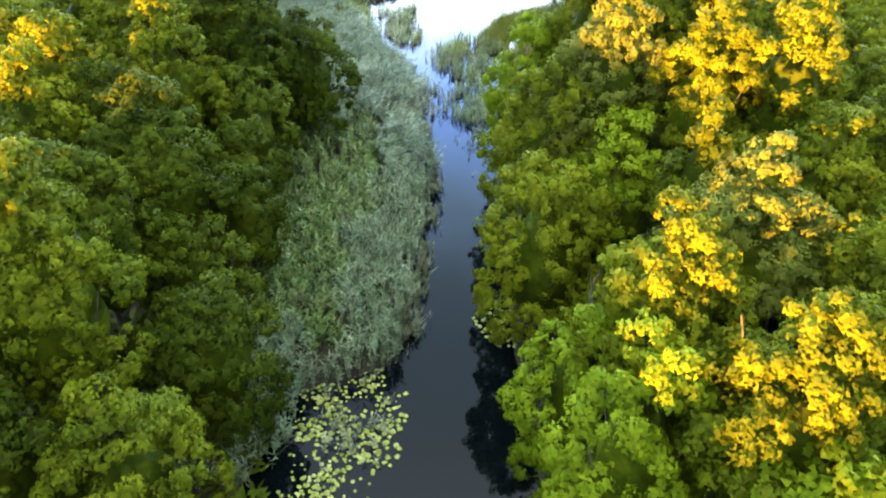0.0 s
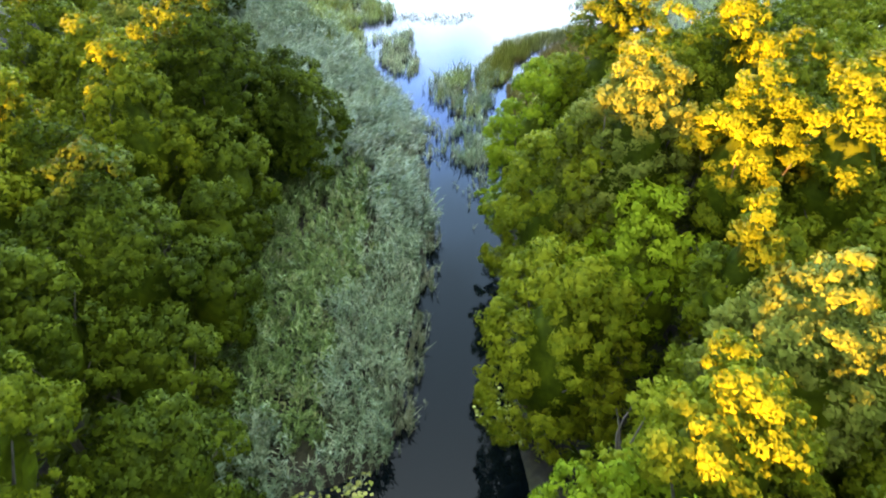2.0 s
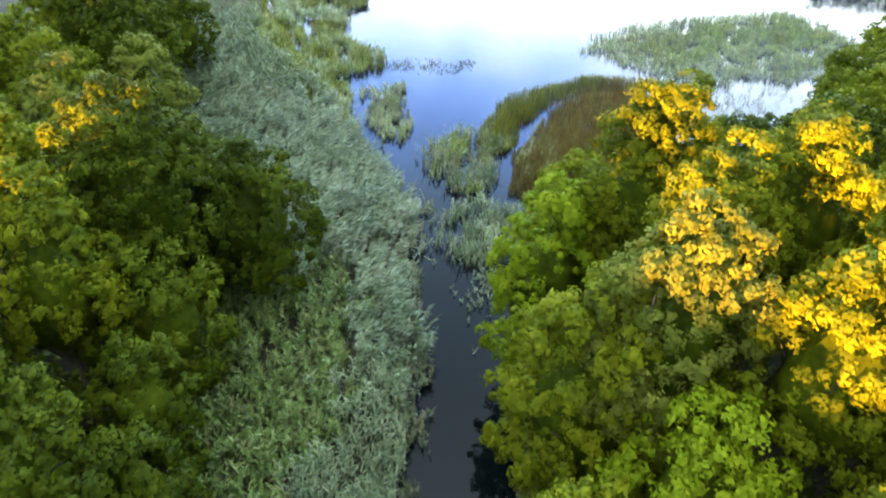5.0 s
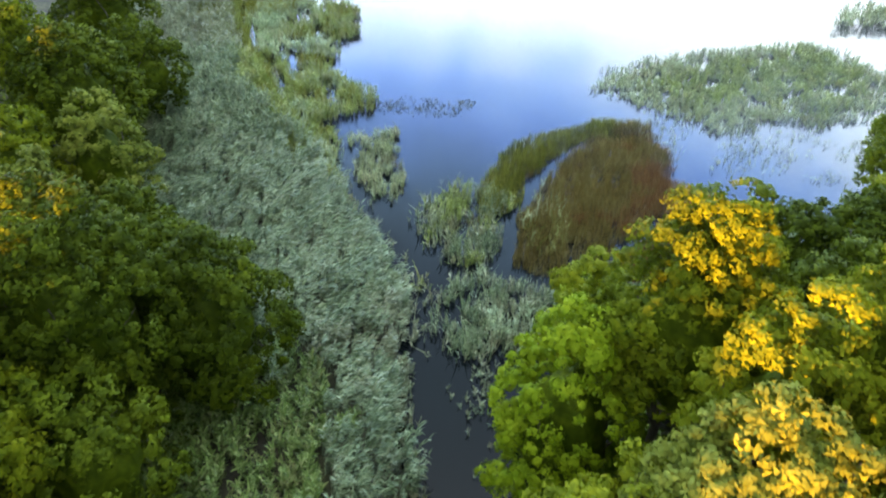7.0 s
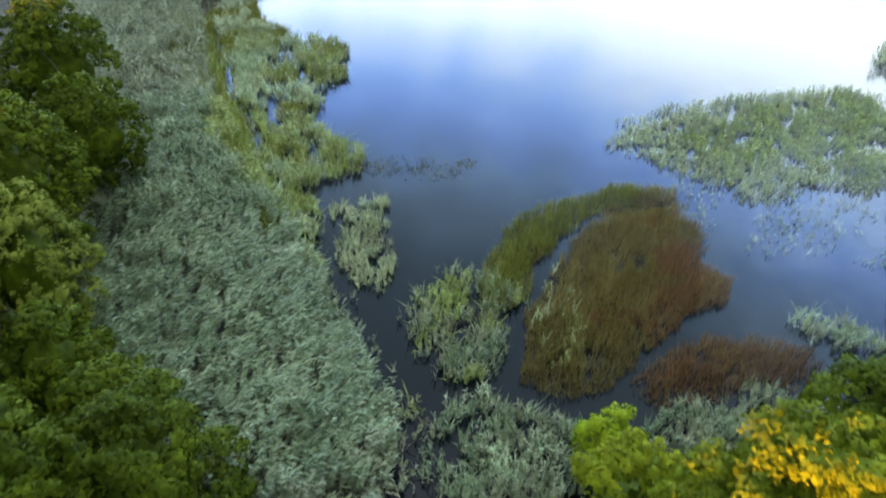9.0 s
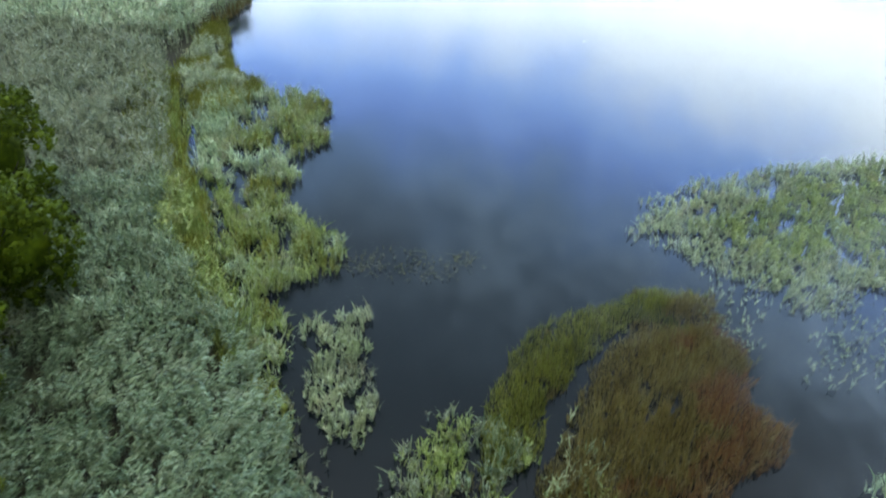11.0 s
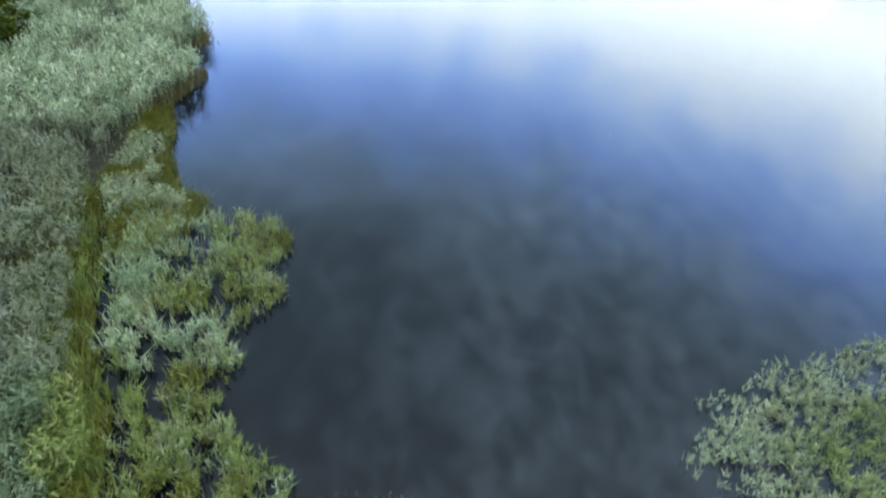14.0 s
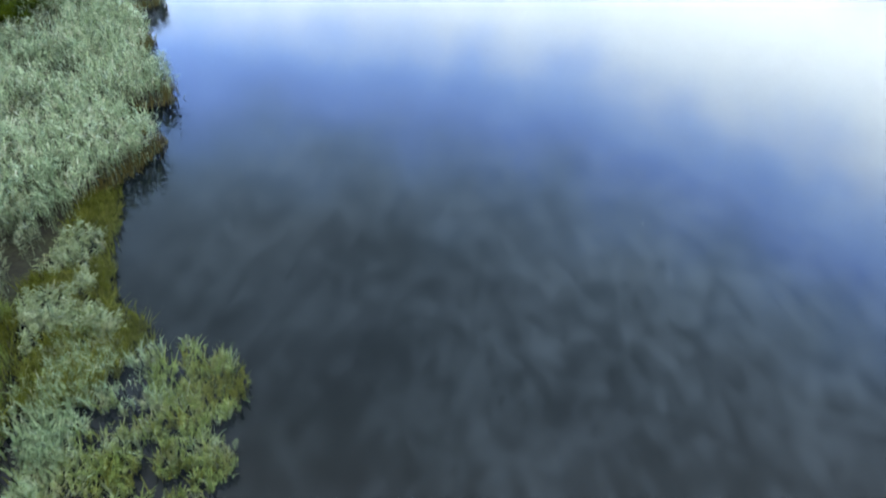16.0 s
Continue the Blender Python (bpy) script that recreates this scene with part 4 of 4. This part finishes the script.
# ---- lily pads ----
def pad_mesh(seed):
    """A lily leaf: a thin, slightly dished disc with a notch."""
    r = np.random.RandomState(seed)
    n = 13
    a = np.linspace(0.28, 2 * math.pi - 0.28, n)
    rim = 1 + 0.06 * r.normal(size=n)
    lift = 0.05 + 0.10 * r.rand(n) * (r.rand(n) > 0.6)
    up = np.stack([np.cos(a) * rim, np.sin(a) * rim * 0.88, lift], 1)
    vs = np.concatenate([[(0.08, 0, 0.02)], up, up - np.array([0, 0, 0.05]), [(0.08, 0, -0.04)]])
    top = [(0, k, k + 1) for k in range(1, n)]
    low = [(2 * n + 1, n + k + 1, n + k) for k in range(1, n)]
    rim_q = [(k, n + k, n + k + 1, k + 1) for k in range(1, n)]
    return mesh_of("lily_pad", vs, [np.array(top + low), np.array(rim_q)], M_PAD)


pads = [pad_mesh(k) for k in range(6)]


def lily_pads(poly, count, size, label, group):
    x, y = scatter(poly, 40, rng, 1.0, 0.47, 1.1)
    placed = []
    for px, py in zip(x, y):
        r = size * rng.uniform(0.6, 1.35)
        if all((px - a) ** 2 + (py - b) ** 2 > (0.85 * (r + c)) ** 2 for a, b, c in placed):
            placed.append((px, py, r))
        if len(placed) >= count:
            break
    for k, (px, py, r) in enumerate(placed):
        ob = new("lily_pad", pads[k % 6])
        ob.matrix_world = pose(px, py, 0.012 + 0.03 * rng.rand(), rng.normal() * 5, rng.normal() * 5, rng.uniform(0, 360)) @ Matrix.Scale(r, 4)
        tagged(ob, label, "lily pad", group)


lily_pads([(-5.8, 14.0), (-5.6, 19.5), (-4.9, 21.6), (-3.5, 22.2), (-1.5, 21.2), (-1.3, 19.6), (-2.0, 16.1), (-2.8, 12.5), (-5.4, 12.5)], 290, 0.115, "round yellow-green lily pad floating on the dark stream", "lily pads beside the reed bed")
lily_pads([(1.9, 24.3), (2.5, 25.4), (3.3, 24.6), (3.2, 21.9), (2.1, 22.3)], 46, 0.11, "small pale lily pad floating below overhanging branches", "lily pads by the far bank")


# ---- morning mist over the lake ----
def mist_material(grain, least, most, low, high):
    """Thin mist in patches: the noise between least and most gives a cover from low to high."""
    m, n, l, p = material("mist")
    n.remove(p)
    geo, thick = n.new("ShaderNodeNewGeometry"), n.new("ShaderNodeAttribute")
    thick.attribute_name = "thick"
    place = n.new("ShaderNodeMapping")
    place.inputs["Scale"].default_value, place.inputs["Rotation"].default_value = grain, (0, 0, 0.08)
    l.new(geo.outputs["Position"], place.inputs["Vector"])
    wisp = n.new("ShaderNodeTexNoise")
    wisp.inputs["Scale"].default_value, wisp.inputs["Detail"].default_value, wisp.inputs["Distortion"].default_value = 1.0, 3, 0.0
    wisp.inputs["Roughness"].default_value = 0.62
    l.new(place.outputs["Vector"], wisp.inputs["Vector"])
    bank = n.new("ShaderNodeTexNoise")
    bank.inputs["Scale"].default_value, bank.inputs["Detail"].default_value = 0.22, 4
    l.new(geo.outputs["Position"], bank.inputs["Vector"])
    both_sizes = n.new("ShaderNodeMath")
    both_sizes.operation = "MULTIPLY_ADD"
    both_sizes.inputs[1].default_value = 0.55
    l.new(bank.outputs["Fac"], both_sizes.inputs[0])
    l.new(wisp.outputs["Fac"], both_sizes.inputs[2])
    cut = n.new("ShaderNodeMapRange")
    cut.interpolation_type = "SMOOTHSTEP"
    cut.inputs["From Min"].default_value, cut.inputs["From Max"].default_value = least, most
    cut.inputs["To Min"].default_value, cut.inputs["To Max"].default_value = low, high
    l.new(both_sizes.outputs[0], cut.inputs["Value"])
    mul = n.new("ShaderNodeMath")
    mul.operation = "MULTIPLY"
    l.new(cut.outputs["Result"], mul.inputs[0])
    l.new(thick.outputs["Fac"], mul.inputs[1])
    clear, up, down, droplets, mix = n.new("ShaderNodeBsdfTransparent"), n.new("ShaderNodeBsdfDiffuse"), n.new("ShaderNodeBsdfTranslucent"), n.new("ShaderNodeMixShader"), n.new("ShaderNodeMixShader")
    up.inputs["Color"].default_value = down.inputs["Color"].default_value = (0.74, 0.89, 1.0, 1)
    droplets.inputs["Fac"].default_value = 0.4
    l.new(up.outputs[0], droplets.inputs[1])
    l.new(down.outputs[0], droplets.inputs[2])
    l.new(mul.outputs[0], mix.inputs["Fac"])
    l.new(clear.outputs[0], mix.inputs[1])
    l.new(droplets.outputs[0], mix.inputs[2])
    l.new(mix.outputs[0], n["Material Output"].inputs["Surface"])
    return m


M_MIST = mist_material((0.95, 0.55, 1.6), 0.60, 1.02, 0.006, 0.034)
mx, my = np.meshgrid(np.arange(-60, 141, 3.0), np.arange(40, 261, 3.0))
for k, height in enumerate((0.3, 1.1)):
    index = np.arange(mx.size).reshape(mx.shape)
    off = np.minimum(mx - line_at(SHORE_L, my), line_at(SHORE_R, my) - mx)
    amount = smooth(1, 7, off) * smooth(54, 66, my) * (1 - 0.12 * k) * (0.38 + 0.62 * smooth(-4, 8, mx - 0.25 * (my - 80)) + 0.45 * smooth(72, 90, my) + 0.9 * smooth(13, 22, mx) * smooth(78, 62, my)) + 1.6 * smooth(11, 19, mx) * smooth(45, 53, my) * smooth(67, 57, my) * smooth(0.5, 3, off)
    q = np.stack([index[:-1, :-1], index[:-1, 1:], index[1:, 1:], index[1:, :-1]], -1).reshape(-1, 4)
    q = q[amount.ravel()[q].max(axis=1) > 0]
    me = mesh_of("mist", np.stack([mx, my, 0 * mx + height + 0.15 * vnoise(mx, my, 9)], -1), [q], M_MIST, True)
    field = me.attributes.new("thick", "FLOAT", "POINT")
    field.data.foreach_set("value", amount.ravel().astype(np.float32))
    tagged(new("mist", me), "thin white morning mist drifting over the lake", "mist", kind="stuff")


x, y = scatter([(-6.2, 13.0), (-5.9, 19.5), (-5.0, 21.8), (-3.2, 22.4), (-1.5, 21.4), (-1.8, 18), (-2.6, 12.5)], 15, rng, 0.7, 0.42, 1.0)
r = 0.07 * rng.uniform(0.6, 1.4, len(x))
a = rng.uniform(0, 6.28, len(x))
ring = np.stack([np.stack([x + r * np.cos(a + w), y + r * np.sin(a + w), 0.006 + 0.02 * rng.rand(len(x))], 1) for w in (0, 1.1, 2.2, 3.2, 4.2, 5.3)], 1)
stuff("small_lily_leaves", mesh_of("small_lily_leaves", ring, [np.arange(6 * len(x)).reshape(-1, 6)], M_PAD), "small pale lily leaves scattered between the pads", "lily leaves")

stick = np.random.RandomState(8)
sv, sf = tube((0, -0.16, 0), (0.05, 0.16, 0.03), 0.022, 0.012, 6, 0.03, stick)
ob = new("floating_stick", mesh_of("floating_stick", sv, [sf], M_BARK, True))
ob.location = (11.4, 92.4, 0.01)
tagged(ob, "short pale stick floating on the open lake", "stick")
